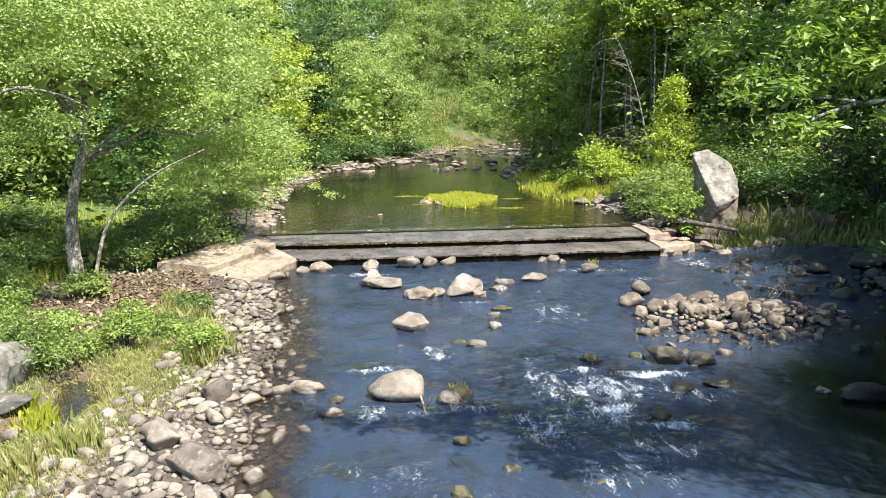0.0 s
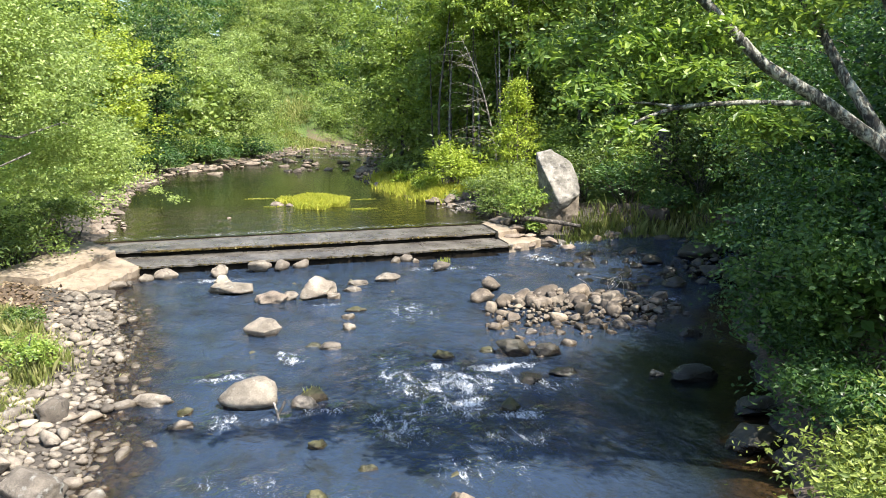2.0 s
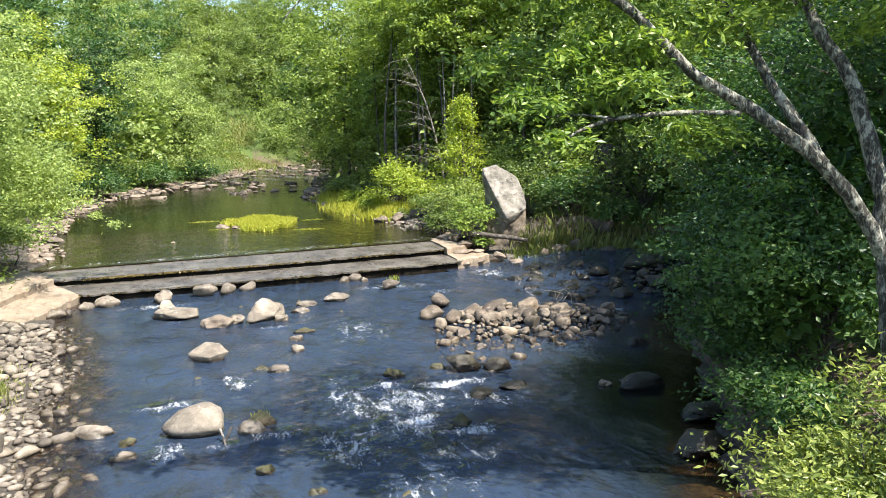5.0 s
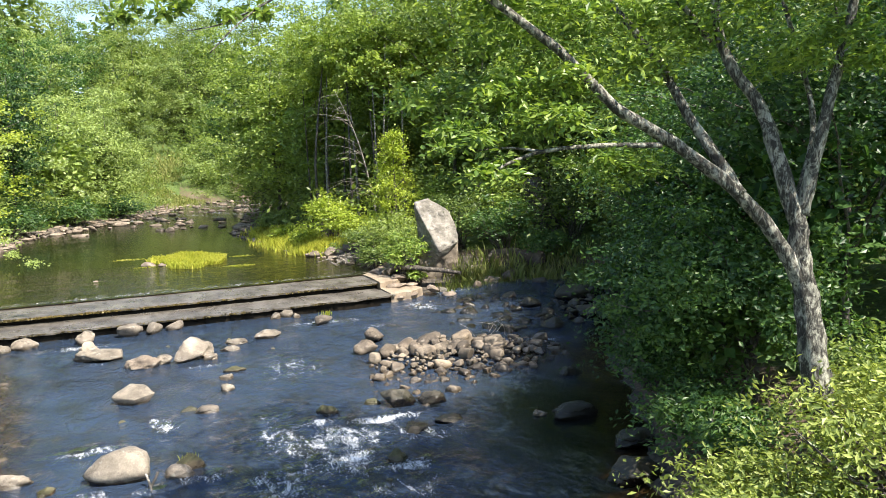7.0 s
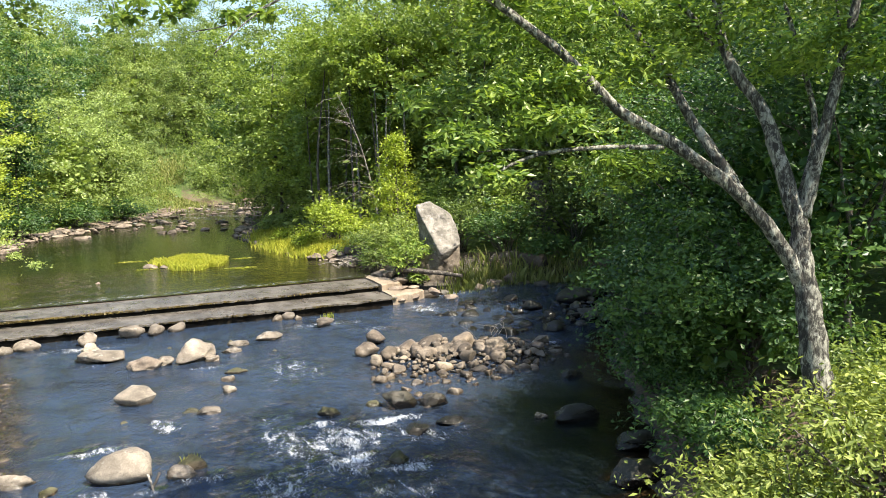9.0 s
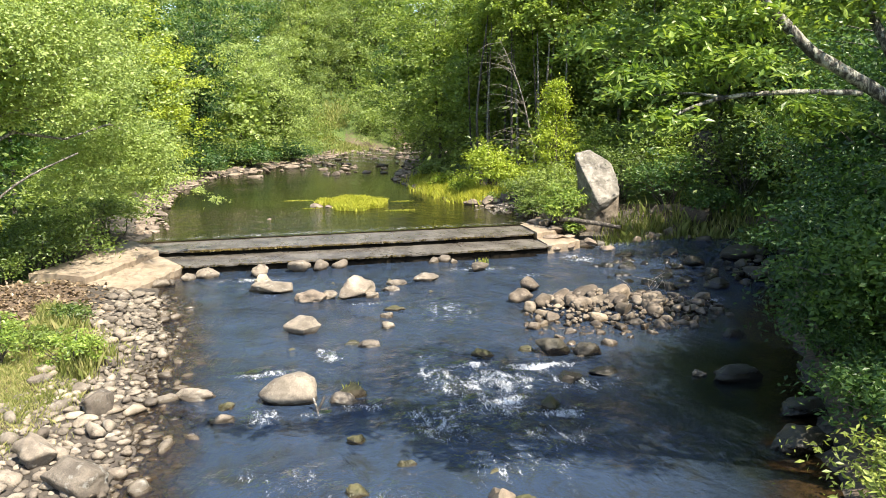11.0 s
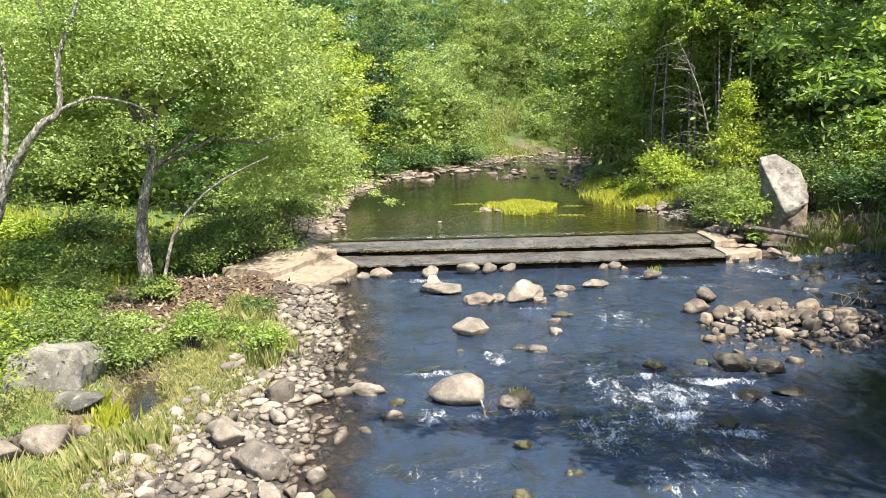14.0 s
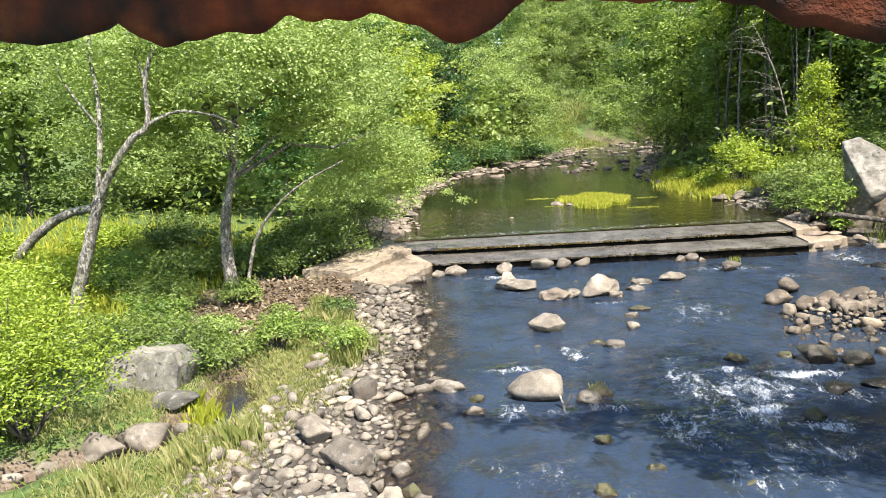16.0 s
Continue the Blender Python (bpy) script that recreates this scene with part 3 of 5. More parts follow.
# ---- the weir ----
def weir_step(name, line, mitres, profile, material, parent, label="", edge=0.085):
    """A long concrete step: a profile of (way upstream, height) swept along a bent line with worn, uneven edges."""
    line, mitres = np.array(line, float), np.array(mitres, float)
    pts, way = [], []
    for k in range(len(line) - 1):
        steps = max(2, int(np.linalg.norm(line[k + 1] - line[k]) / 0.16))
        for s in np.linspace(0, 1, steps, endpoint=k == len(line) - 2):
            pts.append(line[k] + (line[k + 1] - line[k]) * s)
            way.append(mitres[k] + (mitres[k + 1] - mitres[k]) * s)
    bm = bmesh.new()
    rows = []
    for p, n in zip(pts, way):
        jag = edge * (noise.noise(Vector((p[0] * 1.1, p[1], 3))) + 0.8 * noise.noise(Vector((p[0] * 4, p[1] * 4, 9))) + 0.5 * noise.noise(Vector((p[0] * 11, p[1] * 11, 5))))
        row = []
        for j, (d, z) in enumerate(profile):
            front = 1.0 if j < 5 else 0.1
            q = p + n * (d + jag * front)
            row.append(bm.verts.new((q[0], q[1], z + 0.3 * jag * (0 < j < 5))))
        rows.append(row)
    for a, b in zip(rows, rows[1:]):
        for j in range(len(profile) - 1):
            bm.faces.new((a[j], b[j], b[j + 1], a[j + 1]))
    bm.faces.new(rows[0])
    bm.faces.new(rows[-1][::-1])
    bmesh.ops.recalc_face_normals(bm, faces=bm.faces)
    return part(name, bm, material, parent, label, smooth=False)


weir = empty("weir", (0, 0, 0), label="low stepped concrete weir, wet and dark across the river", category="weir")
MAIN = [(-4.95, 27.70), (1.2, 28.12), (8.6, 28.9)]
WING = [(-5.85, 24.0), (-4.95, 27.70)]
CORNER, ACROSS, ASIDE = (-0.79, 1.06), (-0.08, 1.0), (-0.985, 0.17)
weir_step("lower_step", MAIN, [CORNER, ACROSS, ACROSS], [(0.10, -0.6), (0.10, 0.22), (-0.16, 0.235), (-0.16, 0.29), (-0.08, 0.315), (1.0, 0.34), (1.95, 0.37), (1.95, -0.6)], WET, weir, "wet dark lower concrete step")
weir_step("upper_step", MAIN, [CORNER, ACROSS, ACROSS], [(1.72, -0.6), (1.72, 0.50), (1.44, 0.515), (1.44, 0.57), (1.52, 0.60), (2.8, 0.65), (3.95, 0.685), (4.1, 0.55), (4.1, -0.6)], WET, weir, "wet dark upper concrete step")
weir_step("wing_lower_step", WING, [ASIDE, CORNER], [(0.06, -0.6), (0.0, 0.22), (0.05, 0.29), (0.8, 0.40), (1.45, 0.47), (1.45, -0.6)], DRY, weir, "dry tan concrete apron", 0.09)
weir_step("wing_upper_step", WING, [ASIDE, CORNER], [(1.3, -0.6), (1.3, 0.62), (1.36, 0.68), (2.2, 0.76), (3.0, 0.79), (3.0, -0.6)], DRY, weir, "dry tan concrete apron", 0.08)
# crumbled faces whose black also paints the shade below each lip
weir_step("crumbled_face", MAIN, [CORNER, ACROSS, ACROSS], [(-0.06, -0.6), (-0.05, 0.12), (0.03, 0.22), (0.14, 0.225), (0.14, -0.6)], RUBBLE, weir, "crumbling face, black with the lip's shade", 0.12)
weir_step("crumbled_face", MAIN, [CORNER, ACROSS, ACROSS], [(1.52, 0.2), (1.54, 0.42), (1.60, 0.495), (1.76, 0.50), (1.76, 0.2)], RUBBLE, weir, "crumbling face, black with the lip's shade", 0.10)

for way_up, reach in ((0.0, 0.30), (0.75, 0.60)):
    weir_step("abutment_step", [(8.45, 28.88), (9.3, 29.15), (10.0, 29.75)], [ACROSS, (-0.2, 1.0), (-0.5, 0.9)], [(-0.10 + 1.6 * way_up, -0.6), (-0.06 + 1.6 * way_up, reach + 0.01), (0.02 + 1.6 * way_up, reach + 0.05), (1.2 + 1.6 * way_up, reach + 0.11), (2.1 + 1.6 * way_up, reach + 0.12), (2.1 + 1.6 * way_up, -0.6)], DRY, weir, "dry pale concrete end of the weir", 0.10)

# ---- stones ----
VARIANTS = [stone_mesh("stone", rng, 3, f, 0.30, a) for f, a in zip(rng.uniform(0.34, 0.64, 16), rng.uniform(0.5, 1.5, 16))]
COARSE = [stone_mesh("stone", rng, 2, f, 0.30, a) for f, a in zip(rng.uniform(0.42, 0.75, 10), rng.uniform(0, 0.5, 10))]


def with_material(meshes, material):
    out = []
    for me in meshes:
        copy = me.copy()
        copy.materials.append(material)
        out.append(copy)
    return out


SETS = {m.name: with_material(VARIANTS, m) for m in (STONE, PILE_STONE, DARK_STONE, MOSSY, DRY_STONE, BED_STONE, GREY_STONE)}


def put_stone(name, material, x, y, z, long, wide, tall, turn, parent=None, which=None, tip=0.0):
    pool_ = SETS[material.name]
    me = pool_[int(rng.integers(len(pool_))) if which is None else which]
    ob = new(name, me)
    h = max(v.co.z for v in me.vertices)
    ob.matrix_basis = pose(x, y, z, tip, tip * 0.5, turn) @ Matrix.Diagonal((long, wide, tall / h, 1))
    ob.parent = parent
    return ob


def rock_thing(name, x, y, long, tall, material, label, seed, wide=None, turn=0.0, flat=1.0, rough=0.3, angular=0.3, sink=0.08, z=None, tip=0.0, sub=4):
    """A boulder of its own shape, partly sunk in what it lies on."""
    r = np.random.default_rng(seed)
    me = stone_mesh(name, r, sub, 0.8, rough, angular)
    h = max(v.co.z for v in me.vertices)
    base = (max(0.0, float(land(x, y))) if z is None else z) - sink
    ob = link_mesh(name, me, material)
    ob.matrix_basis = pose(x, y, base, tip, 0, turn) @ Matrix.Diagonal((long, (wide or long * 0.75), (tall + sink) / h, 1))
    return tagged(ob, label, "rock")


hull_rock("boulder", [(-0.633, 0, 0.147), (-0.407, -0.249, 0.113), (0.113, -0.429, 0.147), (0.452, -0.362, 0.113), (0.565, 0, 0.136), (-0.282, -0.056, 0.384), (0.056, -0.181, 0.508), (0.395, -0.158, 0.486), (0.52, 0.113, 0.35), (-0.226, 0.339, 0.339), (0.339, 0.395, 0.407),
                      (-0.136, 0.056, -0.282), (0.384, -0.09, -0.282), (0.339, 0.339, -0.282), (-0.226, 0.339, -0.282), (0.497, 0.339, 0.113)], (-0.74, 14.15, 0.02), 5, STONE, "large pale rounded boulder standing in the river", 11, 0.05, 0.07)
rock_thing("mossy_rock", 0.45, 14.15, 0.62, 0.26, MOSSY, "low moss-covered rock beside the large boulder", 12, 0.45)
rock_thing("rock", 0.28, 13.85, 0.46, 0.20, STONE, "small pale wet rock against a mossy one", 13, 0.36)
hull_rock("slab_rock", [(-0.50, -0.02, 0.13), (-0.10, 0.34, 0.34), (0.22, 0.28, 0.29), (0.50, -0.05, 0.17), (0.08, -0.34, 0.12), (0.06, -0.32, 0.05), (-0.45, -0.02, 0.06), (0.46, -0.04, 0.08), (-0.2, 0.05, -0.2), (0.2, -0.05, -0.2), (0.2, 0.28, -0.2), (-0.1, 0.28, -0.2)], (-0.60, 18.95, 0.05), -8, STONE, "flat tilted angular slab rock in midstream", 14, 0.03, 0.025)
rock_thing("rock", 0.95, 17.5, 0.62, 0.14, STONE, "low tan rock barely above the water", 15, 0.45)
rock_thing("rock", 0.62, 17.75, 0.45, 0.08, MOSSY, "low weedy rock awash in the river", 16, 0.3)
rock_thing("rock", 1.48, 19.0, 0.34, 0.18, STONE, "small grey rock in the river", 17)
rock_thing("flat_rock", -1.55, 24.1, 1.35, 0.30, STONE, "broad flat pale rock in the shallows", 18, 0.8, -8, angular=0.7)
rock_thing("rock", -1.95, 24.4, 0.62, 0.50, STONE, "blocky pale rock on a flat one", 19, 0.5, angular=0.7)
rock_thing("rock_slab", 0.85, 22.9, 1.15, 0.62, STONE, "big tan rock in a midstream cluster", 20, 0.85, 20, angular=0.5, tip=-6)
rock_thing("rock", 0.05, 22.8, 0.6, 0.22, STONE, "low tan rock beside a bigger one", 21)
rock_thing("rock", -0.45, 22.5, 0.95, 0.34, DRY_STONE, "grey-brown rock in a midstream cluster", 22, 0.6, angular=0.5)
rock_thing("rock", 1.35, 22.6, 0.5, 0.16, STONE, "low rock in a midstream cluster", 23)
rock_thing("rock", 3.2, 24.75, 0.9, 0.26, STONE, "long grey-brown rock in the river", 24, 0.5, 8)
rock_thing("flat_rock", 2.2, 24.4, 0.85, 0.14, STONE, "flat pale rock in the river", 25, 0.5)
rock_thing("flat_rock", 1.95, 23.5, 0.5, 0.14, STONE, "flat pale rock in the river", 26, 0.4)
rock_thing("mossy_rock", 1.75, 20.9, 0.75, 0.12, MOSSY, "green weedy rock awash in the river", 27, 0.4)
rock_thing("rock", 1.55, 20.2, 0.4, 0.12, STONE, "small pale rock in the river", 28)
rock_thing("mossy_rock", 3.36, 16.2, 0.46, 0.18, MOSSY, "small round moss-capped rock in the rapids", 29)
rock_thing("mossy_rock", 4.45, 16.4, 0.35, 0.12, MOSSY, "small moss-capped rock in the rapids", 30)
rock_thing("mossy_rock", 3.95, 12.95, 0.44, 0.18, MOSSY, "small mossy rock at the foot of the rapids", 31)
rock_thing("mossy_rock", 0.45, 11.95, 0.38, 0.13, MOSSY, "yellow-green weedy rock in the river", 32)
rock_thing("mossy_rock", 1.15, 10.95, 0.34, 0.08, MOSSY, "dark weedy rock under the surface", 33, sink=0.15)
rock_thing("mossy_rock", 0.36, 10.15, 0.36, 0.13, MOSSY, "dark weedy rock in the river", 34)
rock_thing("rock", -2.55, 14.65, 0.8, 0.2, STONE, "rounded pale rock at the waterline", 35, 0.5, -10)
rock_thing("rock", -1.85, 13.3, 0.45, 0.13, STONE, "low pale rock near the shore", 36)
rock_thing("mossy_rock", -1.85, 13.95, 0.4, 0.10, MOSSY, "low weedy rock near the shore", 37)
rock_thing("rock", 2.28, 9.42, 0.48, 0.30, PILE_STONE, "brown blocky rock standing in the blue water", 401, 0.40, 10, angular=0.7)
rock_thing("mossy_rock", 2.62, 9.45, 0.32, 0.15, MOSSY, "small weedy rock beside a brown block", 402, 0.25, 20)
rock_thing("rock", -2.63, 9.80, 0.42, 0.24, STONE, "rounded pale rock at the waterline", 403, 0.32, 15)
rock_thing("mossy_rock", -2.32, 9.95, 0.34, 0.22, MOSSY, "dark weedy rock at the waterline", 404, 0.28)
rock_thing("rock", -2.72, 9.15, 0.42, 0.22, STONE, "rounded pale rock at the waterline", 405, 0.32, 40)
rock_thing("flat_rock", -3.35, 9.5, 1.0, 0.22, STONE, "broad flat pale rock on the cobble bar", 406, 0.7, 12, angular=0.6, sink=0.04)
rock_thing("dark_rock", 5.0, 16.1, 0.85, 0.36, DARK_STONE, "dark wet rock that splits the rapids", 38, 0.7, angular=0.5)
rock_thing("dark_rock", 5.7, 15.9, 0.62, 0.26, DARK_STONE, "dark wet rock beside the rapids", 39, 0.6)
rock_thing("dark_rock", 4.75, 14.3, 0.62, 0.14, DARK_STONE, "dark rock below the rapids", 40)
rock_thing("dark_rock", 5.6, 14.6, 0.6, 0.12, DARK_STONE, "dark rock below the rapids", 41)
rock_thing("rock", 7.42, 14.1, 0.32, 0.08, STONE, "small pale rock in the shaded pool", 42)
rock_thing("dark_rock", 8.0, 13.7, 0.95, 0.28, DARK_STONE, "rock coloured dark for the shaded pool", 43, 0.7)
rock_thing("rock", 9.5, 16.6, 0.55, 0.2, DARK_STONE, "grey rock coloured dark for shade under branches", 44)
rock_thing("dark_rock", 7.3, 10.5, 1.2, 0.35, DARK_STONE, "rock coloured dark for shade beneath the bank", 45, 0.8)
rock_thing("dark_rock", 8.2, 11.8, 0.8, 0.3, DARK_STONE, "wet rock coloured dark for shade beneath the bank", 46, 0.6)
rock_thing("rock", -3.5, 10.72, 0.98, 0.42, STONE, "large blocky stone on the cobble bar", 47, 0.75, 5, angular=0.7, sink=0.05)
rock_thing("rock", -4.0, 13.9, 0.7, 0.42, STONE, "upright blocky stone on the cobble bar", 48, 0.55, 30, angular=0.8, sink=0.03)
rock_thing("rock", -4.25, 11.6, 0.75, 0.40, STONE, "pale blocky stone on the cobble bar", 49, 0.55, -30, angular=0.8, sink=0.03)
block_rock("boulder", [(-0.72, -0.3), (-0.78, 0.35), (-0.62, 0.72), (-0.1, 0.86), (0.62, 0.78), (0.80, 0.5), (0.66, -0.3)], 1.3, (-8.45, 13.95, 0.35), 6, GREY_STONE, "big flat-topped grey lichen-covered boulder on the bank", 50, -6)
rock_thing("flat_rock", -7.5, 12.9, 0.9, 0.2, GREY_STONE, "flat grey rock below the big boulder", 51, 0.7)
for k, (x, y, s) in enumerate([(-8.0, 11.25, 0.95), (-7.4, 11.75, 0.95), (-8.5, 10.6, 0.5), (-8.95, 10.25, 0.4), (-9.4, 9.95, 0.5), (-7.0, 12.3, 0.5), (-8.3, 11.4, 0.45), (-8.65, 9.55, 0.32), (-9.9, 9.7, 0.45), (-7.75, 11.45, 0.3)]):
    rock_thing("stream_stone", x, y, s * 1.1, s * 0.42, STONE, "pale grey stone edging the small side stream", 60 + k, s * 0.7, k * 37 % 90, z=0.05, angular=0.5, sub=3)
for k, (x, y, s) in enumerate([(-4.0, 26.9, 0.8), (-4.55, 26.6, 0.55), (-1.0, 27.3, 0.9), (-0.2, 27.45, 0.8), (0.5, 27.7, 0.7), (-2.2, 26.9, 0.9), (3.9, 27.9, 0.5), (4.3, 28.0, 0.6), (4.6, 27.7, 0.4), (-5.3, 25.6, 0.6), (-5.0, 25.9, 0.4), (5.2, 26.0, 0.8)]):
    rock_thing("rock", x, y, s, s * 0.42, STONE, "pale rock at the foot of the weir", 80 + k, s * 0.7, k * 53 % 90, angular=0.4, sub=3)

for k, (x, y, s) in enumerate([(13.0, 29.7, 0.8), (13.9, 30.0, 1.1), (12.3, 29.5, 0.6), (15.2, 30.2, 1.5), (16.3, 30.6, 1.2), (14.5, 29.5, 0.6), (12.8, 29.1, 0.45), (9.7, 33.4, 0.9), (9.2, 35.2, 0.7), (8.7, 37.2, 0.9), (8.5, 40.2, 1.2), (9.3, 39.6, 1.0), (7.9, 41.0, 0.8), (14.6, 25.6, 1.5), (9.2, 31.8, 0.7), (0.2, 41.6, 0.7), (-0.5, 42.0, 1.1), (-2.6, 37.0, 0.4), (8.95, 30.1, 1.0), (9.4, 31.0, 1.2), (9.0, 32.2, 1.3), (9.7, 30.2, 0.7), (8.8, 29.1, 0.7), (9.5, 29.3, 0.6), (10.4, 29.6, 0.9), (10.9, 28.9, 0.7)]):
    rock_thing("bank_rock", x, y, s, s * (0.4 if k < 15 else 0.2), DRY_STONE if k != 13 else DARK_STONE, "tan flat-sided rock on the stony shore" if k != 13 else "boulder coloured dark for the shade of the trees", 300 + k, s * 0.75, k * 41 % 180, angular=0.8, sub=3, z=max(float(land(x, y)), float(level(y))) - 0.02)

for k, (x, y, s) in enumerate([(5.5, 21.2, 0.7), (5.95, 20.5, 0.75), (6.6, 20.9, 0.7), (8.2, 20.6, 0.95), (7.3, 21.0, 0.8), (6.1, 22.6, 0.8), (7.8, 19.9, 0.8), (8.8, 19.8, 0.85), (6.9, 19.7, 0.7)]):
    rock_thing("rock", x, y, s * 1.05, s * 0.46, PILE_STONE, "tan rounded rock on the midstream stone pile", 340 + k, s * 0.7, k * 47 % 90, angular=0.5, sub=3, z=0.05)

# the shallow riffles' sunken and half-sunken stones
r2 = np.random.default_rng(5)
for k in range(46):
    x, y = r2.uniform(-3, 5), r2.uniform(9.5, 26)
    s = r2.uniform(0.18, 0.5)
    ob = put_stone("sunken_stone", BED_STONE, x, y, -0.20 - 0.1 * r2.random(), s, s * 0.7, 0.18 + 0.1 * r2.random(), r2.uniform(0, 360))
    tagged(ob, "brown stone under the shallow water", "stone", "stones on the river bed")


def scatter(r, count, area, inside, smallest, largest):
    """Places for stones that hardly overlap: x, y, size."""
    x0, x1, y0, y1 = area
    out, cells = [], {}
    for _ in range(count * 14):
        if len(out) >= count:
            break
        x, y = r.uniform(x0, x1), r.uniform(y0, y1)
        if r.random() > inside(x, y):
            continue
        s = smallest + (largest - smallest) * r.random() ** 1.7
        cx, cy = int(x / 0.5), int(y / 0.5)
        near = [q for i in (-1, 0, 1) for j in (-1, 0, 1) for q in cells.get((cx + i, cy + j), ())]
        if any((x - a) ** 2 + (y - b) ** 2 < (0.37 * (s + c)) ** 2 for a, b, c in near):
            continue
        cells.setdefault((cx, cy), []).append((x, y, s))
        out.append((x, y, s))
    return out


def stone_field(name, places, material, label, count, r, lift=0.0, base=None, low=1.0):
    """A spread of stones: the nearest count of them as objects of their own, the others joined."""
    top = empty(name, (0, 0, 0), label=label, category="stones", kind="structure")
    places = sorted(places, key=lambda p: p[1])
    for x, y, s in places[:count]:
        z = float(land(x, y)) if base is None else base(x, y)
        put_stone("stone", material, x, y, z - 0.10 * s + lift, s * r.uniform(0.9, 1.25), s * r.uniform(0.6, 0.85), s * low * r.uniform(0.4, 0.65), r.uniform(0, 360), top, tip=r.uniform(-9, 9))
    vs, fs, at = [], [], 0
    for x, y, s in places[count:]:
        me = COARSE[int(r.integers(len(COARSE)))]
        co = np.empty(len(me.vertices) * 3, np.float32)
        me.vertices.foreach_get("co", co)
        co = co.reshape(-1, 3) * np.array([s * r.uniform(0.9, 1.25), s * r.uniform(0.6, 0.85), s * low * r.uniform(0.75, 1.1)])
        a = r.uniform(0, 6.28)
        co = co @ np.array([[math.cos(a), math.sin(a), 0], [-math.sin(a), math.cos(a), 0], [0, 0, 1]])
        z = float(land(x, y)) if base is None else base(x, y)
        vs.append(co + np.array([x, y, z - 0.08 * s + lift]))
        idx = np.empty(len(me.loops), np.int32)
        me.loops.foreach_get("vertex_index", idx)
        fs.append(idx.reshape(-1, 3) + at)
        at += len(me.vertices)
    if vs:
        ob = link_mesh("small_stones", array_mesh("small_stones", np.concatenate(vs), np.concatenate(fs), True), material, top)
        tagged(ob, kind="stuff")
    return top


def bar(x, y):
    d = float(np.interp(y, LEFT_Y, LEFT_X)) - x
    wide = float(np.interp(y, [7, 10, 12, 14, 17, 20, 24], [3.2, 2.9, 2.6, 1.9, 1.6, 1.5, 1.0]))
    if y > 23.9:
        return 0.0
    return 1.0 if -0.25 < d < wide else (0.35 if -0.9 < d < wide + 0.5 else 0.0)


def pile(x, y):
    u, v = (x - 7.9) * 0.97 - (y - 19.3) * 0.1, (y - 19.3) * 0.97 - (x - 7.9) * 0.1
    if ((x - 5.7) / 1.0) ** 2 + ((y - 17.3) / 1.5) ** 2 < 1:
        return 0.7
    return float(((u / 2.9) ** 2 + (v / 2.3) ** 2) ** 1.5 < r2.uniform(0.15, 1.0)) if y > 15.6 else 0.0


def pile_height(x, y):
    return 0.30 * math.exp(-(((x - 7.6) / 2.4) ** 2 + ((y - 20.0) / 1.7) ** 2)) - 0.10


# ---- trees ----
def branch_path(r, a, b, sag=0.12, steps=5):
    a, b = np.array(a, float), np.array(b, float)
    s = np.linspace(0, 1, steps)[:, None]
    pts = a + (b - a) * s
    d = np.linalg.norm(b - a)
    pts += np.sin(s * math.pi) * np.array([0, 0, d * sag]) + r.normal(size=pts.shape) * d * 0.03 * (s > 0) * (s < 1)
    return pts


def tree(name, base, height, radius, leaf, bark, seed, label, low=0.3, trunk=0.16, clumps=110, per=90, size=0.16, lean=(0, 0), extra=(), hollow=0.45, limbs=14, squash=1.0, fork=0.3, lumps=0.7, full=False, core=120):
    """A tree: a bent, tapered trunk with limbs that reach into the clumps of an uneven crown."""
    r = np.random.default_rng(seed)
    top = empty(name, base, label=label, category="tree")
    tip = np.array([lean[0], lean[1], height * 0.92])
    line = smooth_line([(0, 0, -0.3), tuple(tip * 0.25 + [*r.normal(0, 0.12, 2), 0]), tuple(tip * 0.55 + [*r.normal(0, 0.2, 2), 0]), tuple(tip)], 5)
    bm = bmesh.new()
    rad = trunk * (1 - 0.88 * np.linspace(0, 1, len(line)) ** 0.9)
    rad[0] *= 1.5
    tube(bm, line, rad, 8)
    zc = height * (1 + low) / 2
    centre = (lean[0] * 0.7, lean[1] * 0.7, zc)
    pts, centres = crown_points(r, centre, (radius, radius * squash, height * (1 - low) / 2), clumps, per, hollow=hollow, lumps=lumps, full=full)
    for c, rads, k in extra:
        p2, c2 = crown_points(r, c, rads, k, per)
        pts, centres = np.concatenate([pts, p2]), np.concatenate([centres, c2])
    for k in r.choice(len(centres), min(limbs, len(centres)), replace=False):
        c = centres[k]
        at = int(np.clip(len(line) * (fork + (0.85 - fork) * r.random()), 2, len(line) - 2))
        while at > len(line) * fork and at > 2 and line[at][2] > c[2]:
            at -= 1
        d = np.linalg.norm(c - line[at])
        start = rad[at] * 0.6
        tube(bm, branch_path(r, line[at], c), np.linspace(start, max(0.008, start * 0.15), 5), 5)
    part("trunk", bm, bark, top)
    v, f = leaf_cloud(pts, size, r, out=outward(pts, centres, centre))
    core *= 3
    inner = unit(r.normal(size=(core, 3))) * (r.uniform(0, 1, (core, 1)) ** 0.45) * 0.62 * np.array([radius, radius * squash, height * (1 - low) / 2]) + np.array(centre)
    v2, f2 = leaf_cloud(inner, radius * 0.125, r, slim=0.36)
    link_mesh("crown", array_mesh("crown", np.concatenate([v, v2]), np.concatenate([f, f2 + len(v)])), leaf, top)
    return top


